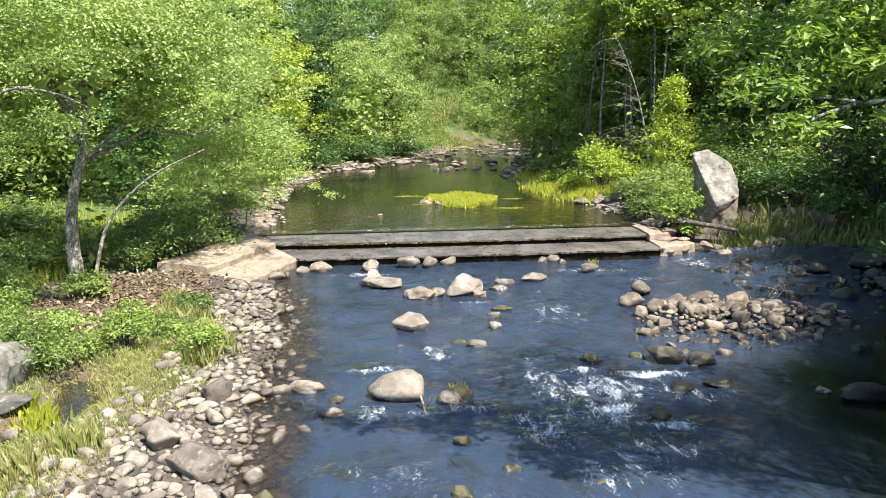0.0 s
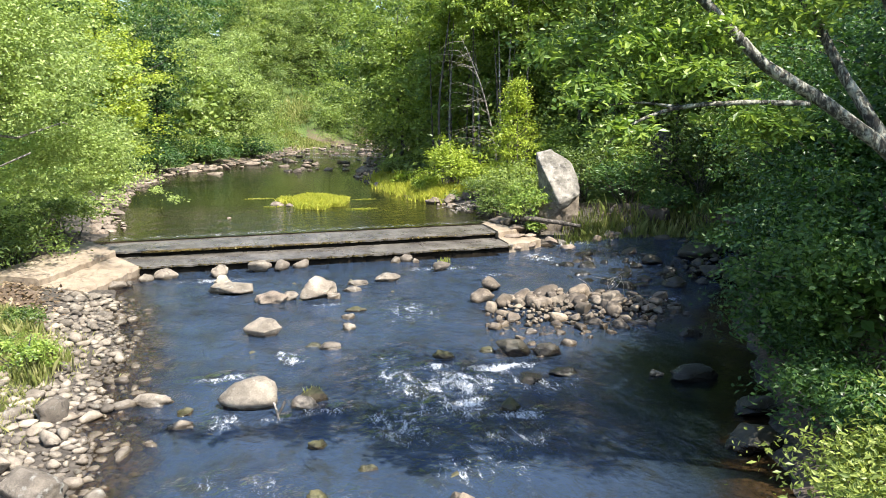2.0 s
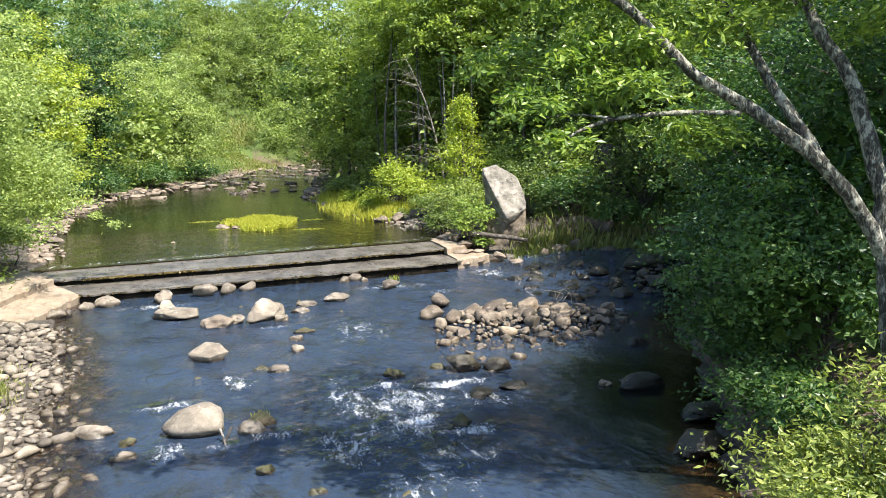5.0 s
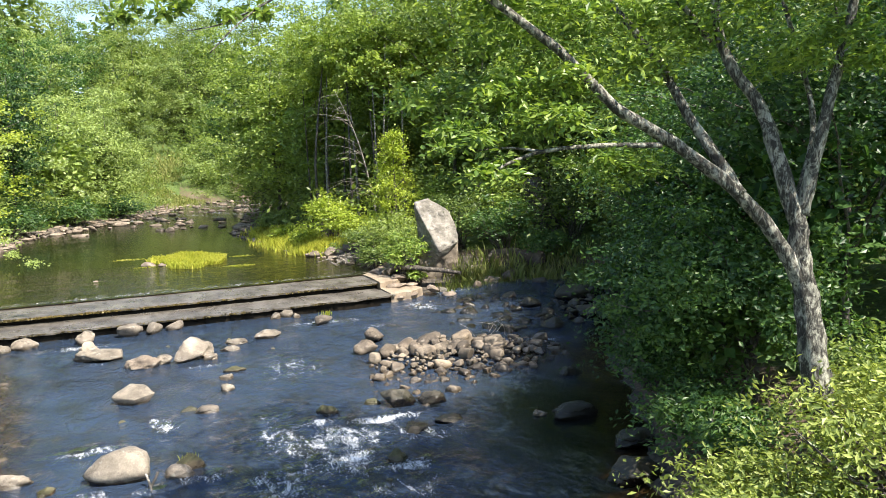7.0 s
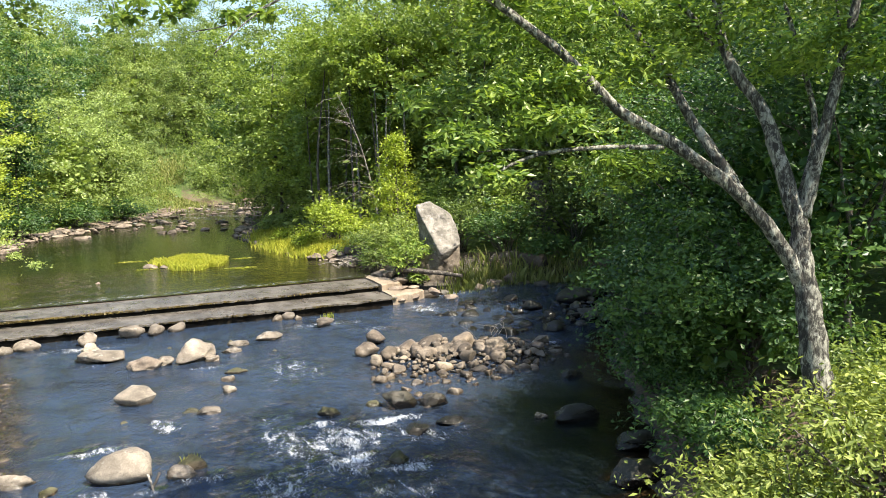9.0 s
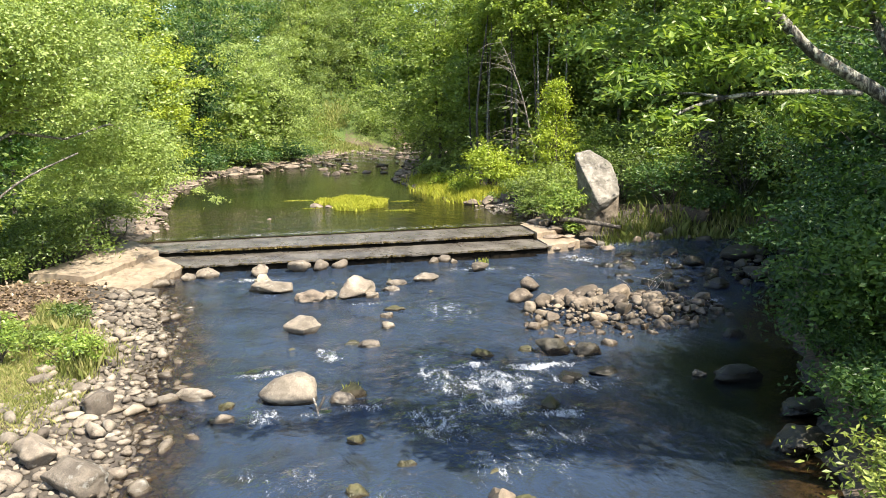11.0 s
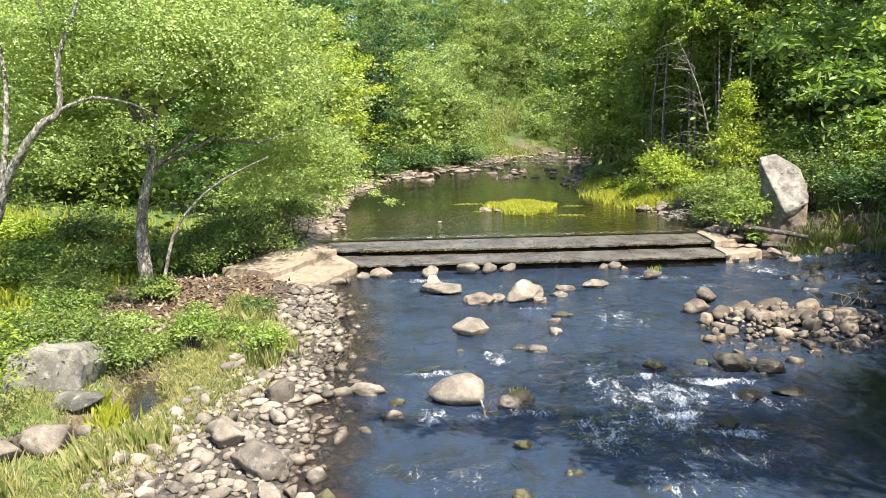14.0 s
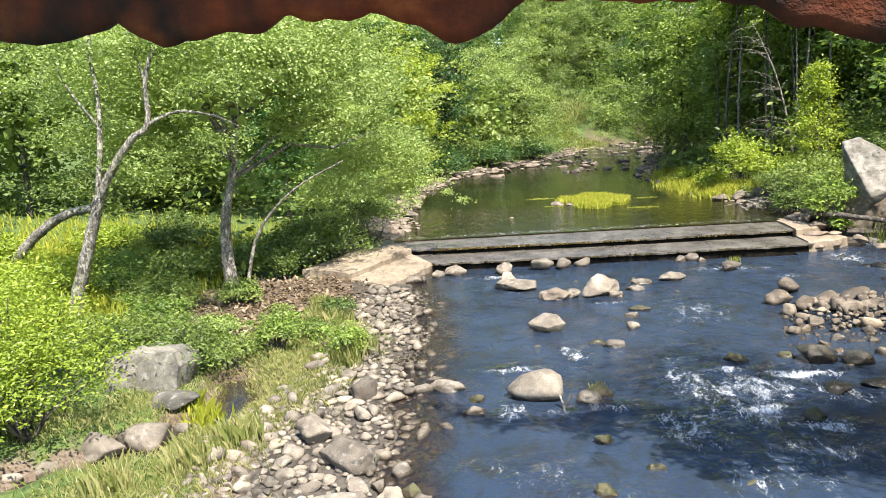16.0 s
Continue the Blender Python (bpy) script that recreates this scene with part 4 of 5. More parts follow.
def shrub(name, x, y, radius, height, leaf, seed, label, clumps=60, per=70, size=0.10, z=None, squash=1.0, flat=0.8, category="bush"):
    r = np.random.default_rng(seed)
    top = empty(name, (x, y, float(land(x, y)) - 0.05 if z is None else z), label=label, category=category)
    pts, centres = crown_points(r, (0, 0, height * 0.5), (radius, radius * squash, height * 0.52), clumps, per, 0.18, 0.35)
    pts[:, 2] = np.maximum(pts[:, 2], 0.03 + 0.1 * r.random(len(pts)))
    bm = bmesh.new()
    for c in centres[:: max(1, clumps // 16)]:
        tube(bm, branch_path(r, (r.normal(0, radius * 0.12), r.normal(0, radius * 0.12), -0.1), c, 0.05), np.linspace(0.028, 0.006, 5), 5)
    part("woody_base", bm, BARK_DARK, top)
    v, f = leaf_cloud(pts, size, r, slim=0.21, out=outward(pts, centres, (0, 0, 0)))
    link_mesh("foliage", array_mesh("foliage", v, f), leaf, top)
    return top


def grass(name, places, tall, material, label, seed, wide=0.012, base=None, category="grass", lean=0.35):
    """Blades of grass, each a bent strip, as one mass."""
    r = np.random.default_rng(seed)
    p = np.asarray(places, float)
    n = len(p)
    z = land(p[:, 0], p[:, 1]) if base is None else np.full(n, base)
    root = np.column_stack([p, z - 0.02])
    a = r.uniform(0, 6.28, n)
    h = tall * r.uniform(0.45, 1.2, n)[:, None]
    out = np.column_stack([np.cos(a), np.sin(a), np.zeros(n)])
    side = np.column_stack([-np.sin(a + r.normal(0, 0.6, n)), np.cos(a), np.zeros(n)]) * wide * r.uniform(0.7, 1.4, (n, 1))
    bend = lean * r.uniform(0.2, 1.5, (n, 1))
    mid = root + np.array([0, 0, 1]) * h * 0.6 + out * h * bend * 0.35
    tip = root + np.array([0, 0, 1]) * h * (1 - 0.25 * bend) + out * h * bend
    v = np.stack([root - side, root + side, mid + side * 0.8, tip, mid - side * 0.8], 1).reshape(-1, 3)
    f = np.arange(5 * n).reshape(-1, 5)
    ob = link_mesh(name, array_mesh(name, v, f), material)
    return tagged(ob, label, category, kind="stuff")


def on_land(x, y, sink=0.05):
    return (x, y, float(land(x, y)) - sink)


# near trees of the left bank
tree("tree", on_land(-10.45, 22.6), 9.0, 4.6, LEAF_PALE, BARK, 101, "broad pale-green tree with a grey trunk beside the weir", 0.50, 0.24, 480, 105, 0.108, (0.5, 0.4),
     extra=[((-2.6, -0.4, 4.6), (2.2, 2.0, 1.3), 70), ((3.5, 5.6, 2.9), (2.4, 1.8, 2.6), 180), ((2.9, 1.4, 4.9), (1.7, 1.5, 1.4), 80), ((3.0, 4.8, 6.0), (2.0, 2.0, 1.6), 70), ((0.2, 0.6, 9.0), (3.2, 3.0, 2.0), 170), ((-3.4, 0.0, 7.2), (2.2, 2.2, 1.9), 120), ((3.0, 2.2, 7.6), (2.0, 2.0, 1.7), 90)], limbs=16, fork=0.55)

# the tree on the near right bank, limb by limb
right_tree = empty("tree", (8.35, 7.9, 1.55), label="grey-barked tree with several forking limbs on the bank", category="tree")


def limb(name, points, thick, thin, sides=9, parent=None, bark=None):
    line = smooth_line(points, 5)
    bm = bmesh.new()
    tube(bm, line, np.linspace(thick, thin, len(line)), sides)
    return part(name, bm, bark or LICHEN_BARK, parent or right_tree)


# the slender leaning tree of the left bank, forking twice
lean_tree = empty("tree", (-12.86, 17.9, 0.45), label="slender leaning tree with grey bark and a thin airy crown", category="tree")
limb("trunk", [(-0.05, 0, -0.25), (0.2, 0.0, 0.8), (0.55, 0.02, 1.8), (0.95, 0.0, 2.8), (1.25, 0, 3.6)], 0.19, 0.13, parent=lean_tree, bark=BARK)
limb("limb", [(1.15, 0, 3.3), (1.33, 0.1, 4.6), (1.45, 0.15, 5.9), (1.35, 0.2, 7.1), (1.5, 0.2, 8.3)], 0.085, 0.03, parent=lean_tree, bark=BARK)
fork_limb = limb("limb", [(1.22, 0, 3.5), (1.75, -0.1, 4.25), (2.35, -0.1, 4.95), (2.8, -0.05, 5.3), (2.85, 0, 6.4), (3.3, 0, 7.4), (3.6, 0.1, 8.4)], 0.115, 0.03, parent=lean_tree, bark=BARK)
limb("branch", [(2.75, -0.05, 5.25), (3.5, 0.1, 5.55), (4.4, 0.2, 5.4), (5.0, 0.3, 5.1)], 0.05, 0.015, 6, parent=fork_limb, bark=BARK)
limb("branch", [(2.85, 0, 6.3), (2.5, 0.2, 7.2), (2.3, 0.3, 8.2)], 0.04, 0.012, 6, parent=fork_limb, bark=BARK)
limb("branch", [(1.4, 0.12, 5.3), (0.7, 0.1, 6.3), (0.3, 0.2, 7.2)], 0.04, 0.012, 6, parent=fork_limb, bark=BARK)
rl = np.random.default_rng(102)
airy = []
for c, k in [((1.4, 0, 8.6), 34), ((3.5, 0, 8.5), 34), ((4.3, 0.2, 6.0), 26), ((2.4, 0.2, 7.0), 28), ((0.2, 0.1, 7.2), 30), ((3.3, 0.5, 6.9), 24), ((0.6, 0, 5.2), 22), ((1.9, 0.3, 4.2), 16), ((4.4, 0.3, 4.6), 22), ((-0.6, 0.2, 5.9), 24), ((0.4, 0.2, 3.6), 14), ((2.9, 0.2, 4.0), 16)]:
    airy.append(crown_points(rl, c, (1.15, 1.0, 0.75), k, 46, 0.20, 0.25)[0])
v, f = leaf_cloud(np.concatenate(airy), 0.105, rl, slim=0.22)
link_mesh("crown", array_mesh("crown", v, f), LEAF_PALE, lean_tree)

limb("trunk", [(-0.08, -0.33, 0.25), (-0.11, -0.24, 0.92), (-0.14, -0.15, 1.67), (-0.19, -0.05, 2.34), (-0.18, -0.01, 2.78), (-0.25, 0.12, 3.19)], 0.21, 0.09)
great_limb = limb("limb", [(-0.16, -0.12, 1.82), (-0.5, -0.03, 2.5), (-1.14, 0.07, 3.23), (-2.03, 0.25, 3.9), (-2.66, 0.41, 4.31), (-3.37, 0.52, 5.0), (-4.18, 0.67, 5.61), (-4.9, 0.78, 6.18)], 0.105, 0.04)
limb("limb", [(-1.08, 0.03, 3.16), (-1.25, 0.26, 3.63), (-1.46, 0.61, 4.24), (-1.64, 0.97, 4.94), (-2.11, 1.45, 5.84), (-2.58, 1.93, 6.68)], 0.085, 0.035)
limb("limb", [(-0.18, -0.01, 2.71), (-0.32, 0.26, 3.72), (-0.4, 0.45, 4.29), (-0.71, 0.75, 5.0), (-0.73, 0.96, 5.78), (-0.55, 1.22, 6.84)], 0.115, 0.045)
limb("limb", [(-0.13, -0.02, 2.85), (-0.03, -0.09, 3.44), (0.14, -0.25, 4.51), (0.3, -0.4, 5.54), (0.4, -0.44, 6.43)], 0.1, 0.04)
limb("branch", [(-2.1, 0.26, 3.82), (-2.94, 0.35, 3.84), (-3.69, 0.4, 3.79), (-4.24, 0.36, 3.63), (-4.57, 0.35, 3.41)], 0.035, 0.012, parent=great_limb)
limb("branch", [(-3.69, 0.4, 3.79), (-4.03, 0.63, 3.85), (-4.42, 0.77, 3.83)], 0.02, 0.008, parent=great_limb)
limb("branch", [(-0.89, 0.84, 5.2), (-1.17, 0.87, 5.53), (-1.46, 0.9, 5.82), (-1.83, 0.87, 6.3)], 0.05, 0.025, parent=great_limb)
limb("branch", [(-4.9, 0.78, 6.18), (-5.84, 0.87, 5.9), (-6.68, 0.92, 5.6), (-7.14, 0.83, 5.27), (-7.45, 0.8, 4.96)], 0.018, 0.007, parent=great_limb)
limb("branch", [(-6.68, 0.92, 5.6), (-7.22, 1.19, 5.36), (-7.64, 1.44, 5.3)], 0.014, 0.006, parent=great_limb)
limb("branch", [(-5.84, 0.87, 5.9), (-7.04, 1.49, 5.77), (-7.79, 1.86, 5.72)], 0.016, 0.006, parent=great_limb)
limb("branch", [(-0.08, 0.1, 3.07), (0.57, 0.5, 3.97), (0.8, 0.95, 4.88), (0.9, 1.46, 5.94)], 0.05, 0.03, parent=great_limb)
r3 = np.random.default_rng(33)
pts_all = []
SPRAYS = [((-3.63, 0.51, 4.09), 0.55, 14), ((-3.89, 1.07, 4.45), 0.6, 14), ((-4.48, 0.8, 3.95), 0.5, 12), ((-4.6, 1.87, 4.52), 0.7, 14), ((-3.07, 0.8, 4.63), 0.6, 14), ((-3.56, 1.58, 5.23), 0.8, 18), ((-2.02, 0.99, 4.87), 0.7, 14), ((-1.37, 1.15, 5.5), 0.9, 20), ((-3.0, 0.88, 5.55), 0.8, 18), ((-0.52, 1.04, 5.35), 0.9, 16), ((0.34, 0.68, 4.85), 0.8, 14)]
HIGH_SPRAYS = [((0.07, -0.26, 5.08), 0.5, 8), ((0.37, -0.51, 4.76), 0.45, 8), ((-0.03, 0.94, 5.96), 1.0, 20), ((0.67, 0.16, 5.96), 0.9, 16), ((-2.23, 0.58, 3.45), 0.5, 8), ((-2.8, 0.59, 3.62), 0.4, 7), ((-4.31, 0.37, 3.53), 0.35, 8), ((-5.33, 1.0, 5.89), 0.6, 14), ((-4.53, 1.05, 6.01), 0.8, 16), ((-4.09, 0.86, 5.72), 0.5, 9)]
for c, s, k in SPRAYS + HIGH_SPRAYS:
    q, _ = crown_points(r3, c, (s, s, s * 0.7), k * 2, 30, 0.22, 0.25)
    pts_all.append(q)
for c, s, k in [((-7.19, 1.32, 5.7), 0.28, 6), ((-7.61, 1.69, 5.73), 0.28, 6), ((-8.1, 1.97, 5.74), 0.25, 5), ((-7.22, 1.2, 5.42), 0.16, 4), ((-7.81, 1.63, 5.52), 0.2, 4), ((-6.81, 0.94, 5.42), 0.14, 3), ((-8.31, 2.02, 5.55), 0.2, 4), ((-6.33, 1.03, 5.86), 0.3, 6)]:
    q, _ = crown_points(r3, c, (s, s, s * 0.5), k * 2, 12, 0.3, 0.2)
    pts_all.append(q)
# upper lobes out of view, added to cast shade on the right-hand pool
for c, rads, k in [((0.3, 0.5, 7.8), (3.0, 2.6, 1.8), 110), ((-2.2, 1.6, 8.2), (2.4, 2.2, 1.5), 85), ((2.0, -1.0, 7.0), (2.0, 1.8, 1.8), 70), ((0.6, -1.2, 7.2), (1.7, 1.6, 1.4), 60)]:
    q, _ = crown_points(r3, c, rads, k, 50)
    pts_all.append(q)
v, f = leaf_cloud(np.concatenate(pts_all), 0.125, r3, slim=0.21)
link_mesh("crown", array_mesh("crown", v, f), LEAF_LIME_DARK, right_tree)

# right bank: the dark wall of trees and bushes over the shaded pool; its deep green also carries shade
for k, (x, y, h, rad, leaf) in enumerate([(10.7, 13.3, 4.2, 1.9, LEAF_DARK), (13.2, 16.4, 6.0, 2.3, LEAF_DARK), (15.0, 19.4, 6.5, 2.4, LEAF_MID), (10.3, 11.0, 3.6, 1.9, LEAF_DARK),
                                          # the two 14 m trees stand unseen, added to shade this bank
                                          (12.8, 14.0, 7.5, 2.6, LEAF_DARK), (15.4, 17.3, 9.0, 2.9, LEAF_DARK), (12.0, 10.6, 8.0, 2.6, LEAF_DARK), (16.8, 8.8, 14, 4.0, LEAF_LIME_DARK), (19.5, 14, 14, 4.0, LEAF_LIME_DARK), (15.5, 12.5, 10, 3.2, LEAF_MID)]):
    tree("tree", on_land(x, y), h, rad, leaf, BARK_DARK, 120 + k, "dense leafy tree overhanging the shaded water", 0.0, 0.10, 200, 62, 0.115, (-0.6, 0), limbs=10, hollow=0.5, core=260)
for k, (x, y, h, rad, leaf) in enumerate([(18.3, 23.5, 11, 3.4, LEAF_LIME_DARK), (21.5, 29.5, 11.5, 3.6, LEAF_LIME_DARK), (19.5, 21, 12, 3.8, LEAF_MID), (20.5, 26, 13, 4, LEAF_LIME_DARK), (18.2, 34.0, 11, 3.4, LEAF_LIME_DARK), (17.6, 39.5, 10, 3.0, LEAF_MID), (21, 33, 14, 4, LEAF_MID)]):
    tree("tree", on_land(x, y), h, rad, leaf, BARK_DARK, 140 + k, "tall leafy tree on the wooded bank", 0.10, 0.16, 190, 52, 0.19, (-0.5, 0), limbs=12, core=320)

# wooded banks farther off: a few kinds, each repeated
KINDS = []
for k, (h, rad, leaf, low) in enumerate([(13, 4.6, LEAF_MID, -0.05), (15, 5.0, LEAF_MID, -0.03), (12, 4.3, LEAF_PALE, -0.08), (14, 4.2, LEAF_LIME, 0.0), (16, 4.6, LEAF_WOOD, 0.02), (17, 3.4, LEAF_DARK, 0.0)]):
    KINDS.append(tree("tree", (0, 0, -200), h, rad, leaf, BARK_DARK, 160 + k, "leafy woodland tree on the far bank", low, 0.17, 120, 95, 0.235, limbs=8, hollow=0.66, lumps=1.15, full=True, core=420))
# woodland trees: x, y, kind, scale
LEFT_WOOD = [(-14, 38, 5, .7), (-17, 45, 5, .95), (-13.5, 51, 2, .95), (-16, 58, 5, 1.1), (-12.6, 63, 3, .95), (-15, 70, 5, 1.2), (-10.5, 71, 5, .8), (-8, 79, 2, 1.0), (-11, 86, 5, 1.1), (-4.5, 88, 0, .9), (-27, 36, 0, 1.2), (-23, 44, 2, 1.2), (-22, 56, 1, 1.3), (-27, 50, 0, 1.3), (-20, 68, 1, 1.3), (-18, 84, 0, 1.4), (-38, 32, 1, 1.3), (-34, 40, 0, 1.2)]
LEFT_WOOD_BACK = [(-21, 41, 0, .9), (-41, 24, 1, 1.2)]
HILL_WOOD = [(-6, 98, 2, 1.1), (-2, 122, 0, 1.2), (10, 128, 1, 1.3), (17, 118, 5, 1.1), (-10, 112, 5, 1.2), (-16, 104, 0, 1.4), (22, 108, 2, 1.1), (28, 98, 5, 1.2), (5, 145, 2, 1.5), (-5, 140, 1, 1.5), (14, 146, 0, 1.5), (24, 130, 1, 1.5), (32, 120, 0, 1.5), (-18, 130, 1, 1.6), (6.5, 112, 2, .7), (9, 118, 5, .8), (-4, 106, 0, .8), (-1.5, 126, 2, 1.0), (4.5, 128, 0, 1.0), (-7, 122, 5, 1.0)]
HILL_WOOD_BACK = [(7, 136, 1, 1.2), (-12, 120, 2, 1.2), (0, 134, 1, 1.1), (13, 110, 2, .8), (17, 104, 0, .8), (20, 116, 1, 1.0)]
RIGHT_WOOD = [(9, 62, 4, .85), (11.5, 55, 4, .85), (14, 50, 4, .9), (13, 60, 4, 1.0), (16.5, 54, 4, 1), (17, 44, 4, .95), (19, 49, 4, 1), (20, 40, 4, 1.1), (23, 45, 4, 1.2), (12, 70, 1, 1.1), (16, 68, 5, 1.2), (20, 60, 1, 1.3), (9.3, 74, 4, 1.2), (18, 80, 1, 1.3), (24, 36, 0, 1.2), (26, 54, 1, 1.4), (25, 70, 0, 1.4), (26, 28, 1, 1.2), (24, 20, 0, 1.1)]
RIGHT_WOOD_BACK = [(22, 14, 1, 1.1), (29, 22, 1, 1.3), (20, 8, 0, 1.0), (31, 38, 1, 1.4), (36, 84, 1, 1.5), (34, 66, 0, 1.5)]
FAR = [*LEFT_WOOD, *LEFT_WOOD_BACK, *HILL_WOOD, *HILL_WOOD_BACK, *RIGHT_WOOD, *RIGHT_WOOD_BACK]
rf = np.random.default_rng(44)
for x in range(-70, 95, 8):
    FAR.append((x + rf.uniform(-3, 3), 165 + rf.uniform(-8, 8) - abs(x) * 0.4, int(rf.integers(0, 3)), rf.uniform(1.2, 1.5)))
for y in range(30, 130, 8):
    if y > 40:
        FAR.append((np.interp(y, LEFT_Y, LEFT_X) - 16 + rf.uniform(-2, 2), y, int(rf.integers(0, 3)), rf.uniform(0.95, 1.2)))
    FAR.append((np.interp(y, RIGHT_Y, RIGHT_X) + 17 + rf.uniform(-2, 2), y, int(rf.integers(0, 2)), rf.uniform(1.1, 1.4)))
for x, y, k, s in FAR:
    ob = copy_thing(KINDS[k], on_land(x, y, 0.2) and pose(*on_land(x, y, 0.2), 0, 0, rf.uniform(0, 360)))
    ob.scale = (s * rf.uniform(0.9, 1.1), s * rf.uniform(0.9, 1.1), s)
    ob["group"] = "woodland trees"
for ob in KINDS:
    for o in (*ob.children_recursive, ob):
        bpy.data.objects.remove(o)

# bare trunks in the right-hand wood
rt = np.random.default_rng(55)
for k, (x, y) in enumerate([(9.6, 47.5), (10.3, 49), (11.2, 46.5), (12.0, 48), (12.6, 46), (13.1, 45), (11.8, 51), (13.8, 47.5), (10.9, 52), (14.2, 45.5), (9.9, 52.5), (12.3, 44.2)]):
    top = empty("tree", on_land(x, y), label="thin bare-stemmed tree with a small high crown", category="tree", group="thin trees in the wood")
    h = rt.uniform(8, 11)
    bm = bmesh.new()
    tube(bm, smooth_line([(0, 0, -0.2), (rt.normal(0, .1), rt.normal(0, .1), h * .4), (rt.normal(0, .3), rt.normal(0, .3), h)], 4), np.linspace(rt.uniform(0.07, 0.13), 0.03, 9), 6)
    part("trunk", bm, BARK if k % 2 else BARK_DARK, top)
    q, _ = crown_points(rt, (0, 0, h), (1.9, 1.9, 2.2), 40, 50)
    v, f = leaf_cloud(q, 0.22, rt)
    link_mesh("crown", array_mesh("crown", v, f), LEAF_WOOD, top)

# the dead tree
snag = empty("dead_tree", on_land(11.95, 43.6), label="bare bleached dead tree leaning at the wood's edge", category="tree")
bm = bmesh.new()
trunk_line = smooth_line([(0, 0, -0.2), (-0.1, 0, 1.4), (-0.3, 0, 2.7), (-0.85, 0, 5.0), (-1.5, 0, 6.7), (-2.1, 0, 8.0)], 4)
tube(bm, trunk_line, np.linspace(0.085, 0.012, len(trunk_line)), 7)
for k in range(44):
    at = trunk_line[int(rt.integers(5, len(trunk_line) - 1))]
    d = np.array([rt.uniform(-2.9, 0.5), rt.normal(0, 0.6), rt.uniform(-0.9, 0.9)])
    tube(bm, branch_path(rt, at, at + d, 0.15), np.linspace(0.016, 0.004, 5), 4)
part("trunk", bm, DEADWOOD, snag)

# bushes
LEFT_BANK_BUSHES = [
    (-9.3, 11.1, 1.4, 2.1, LEAF_LIME, 0.095, "bright yellow-green leafy bush beside the side stream"),
    (-10.4, 12.6, 1.6, 2.6, LEAF_LIME, 0.095, "bright yellow-green leafy bush on the bank"),
    (-10.2, 10.0, 1.4, 2.0, LEAF_LIME, 0.095, "bright yellow-green leafy bush on the bank"),
    (-10.2, 15.2, 1.1, 0.9, LEAF_MID, 0.11, "green bush behind the big boulder"),
    (-8.3, 14.9, 1.0, 0.95, LEAF_MID, 0.10, "green bush behind the big boulder"),
    (-11.4, 16.3, 1.1, 0.8, LEAF_MID, 0.11, "green bush on the bank"),
    (-11.6, 20.2, 1.2, 1.0, LEAF_MID, 0.11, "green bush under the trees"),
    (-9.5, 20.9, 0.7, 0.7, LEAF_MID, 0.11, "green bush at the tree's foot"),
    (-12.6, 23.6, 1.2, 1.2, LEAF_MID, 0.12, "green undergrowth beneath the bank's trees"),
    (-7.6, 15.7, 0.8, 0.7, LEAF_MID, 0.09, "low green bush on the bank"),
    (-8.5, 17.2, 0.6, 0.6, LEAF_PALE, 0.10, "low pale-green bush on the bank"),
    (-7.2, 18.4, 0.5, 0.6, LEAF_MID, 0.09, "low green bush on the bank"),
    (-9.6, 16.2, 0.8, 0.9, LEAF_MID, 0.10, "green bush on the bank"),
    (-6.2, 17.6, 0.5, 0.6, LEAF_MID, 0.08, "small green bush on the bank"),
    (-5.1, 16.2, 0.55, 0.95, LEAF_LIME_DARK, 0.09, "low green bush at the edge of the cobbles"),
    (-6.75, 16.4, 0.65, 1.05, LEAF_LIME_DARK, 0.09, "low fresh-green bush on the bank"),
    (-6.2, 19.6, 0.6, 0.7, LEAF_MID, 0.09, "low green bush on the bank"),
    (-13.5, 14.5, 1.8, 1.6, LEAF_LIME, 0.12, "yellow-green bush in the meadow"),
    (-15.5, 20.5, 1.8, 1.5, LEAF_LIME, 0.13, "yellow-green bush in the meadow")]
LEFT_BANK_BUSHES_MORE = [
    (-13.6, 21.6, 0.9, 1.0, LEAF_LIME_DARK, 0.11, "fresh green bush under the trees"),
    (-11.3, 24.8, 1.0, 1.5, LEAF_MID, 0.11, "green bush under the broad tree"),
    (-9.5, 24.4, 0.7, 1.1, LEAF_MID, 0.11, "green bush beside the concrete apron"),
    (-14.9, 23.6, 1.1, 1.2, LEAF_LIME_DARK, 0.12, "fresh green bush under the trees"),
    (-10.9, 18.5, 0.8, 0.9, LEAF_LIME_DARK, 0.10, "fresh green bush on the bank"),
    (-21, 25.0, 1.6, 1.3, LEAF_LIME, 0.15, "green undergrowth beneath the bank's trees")]
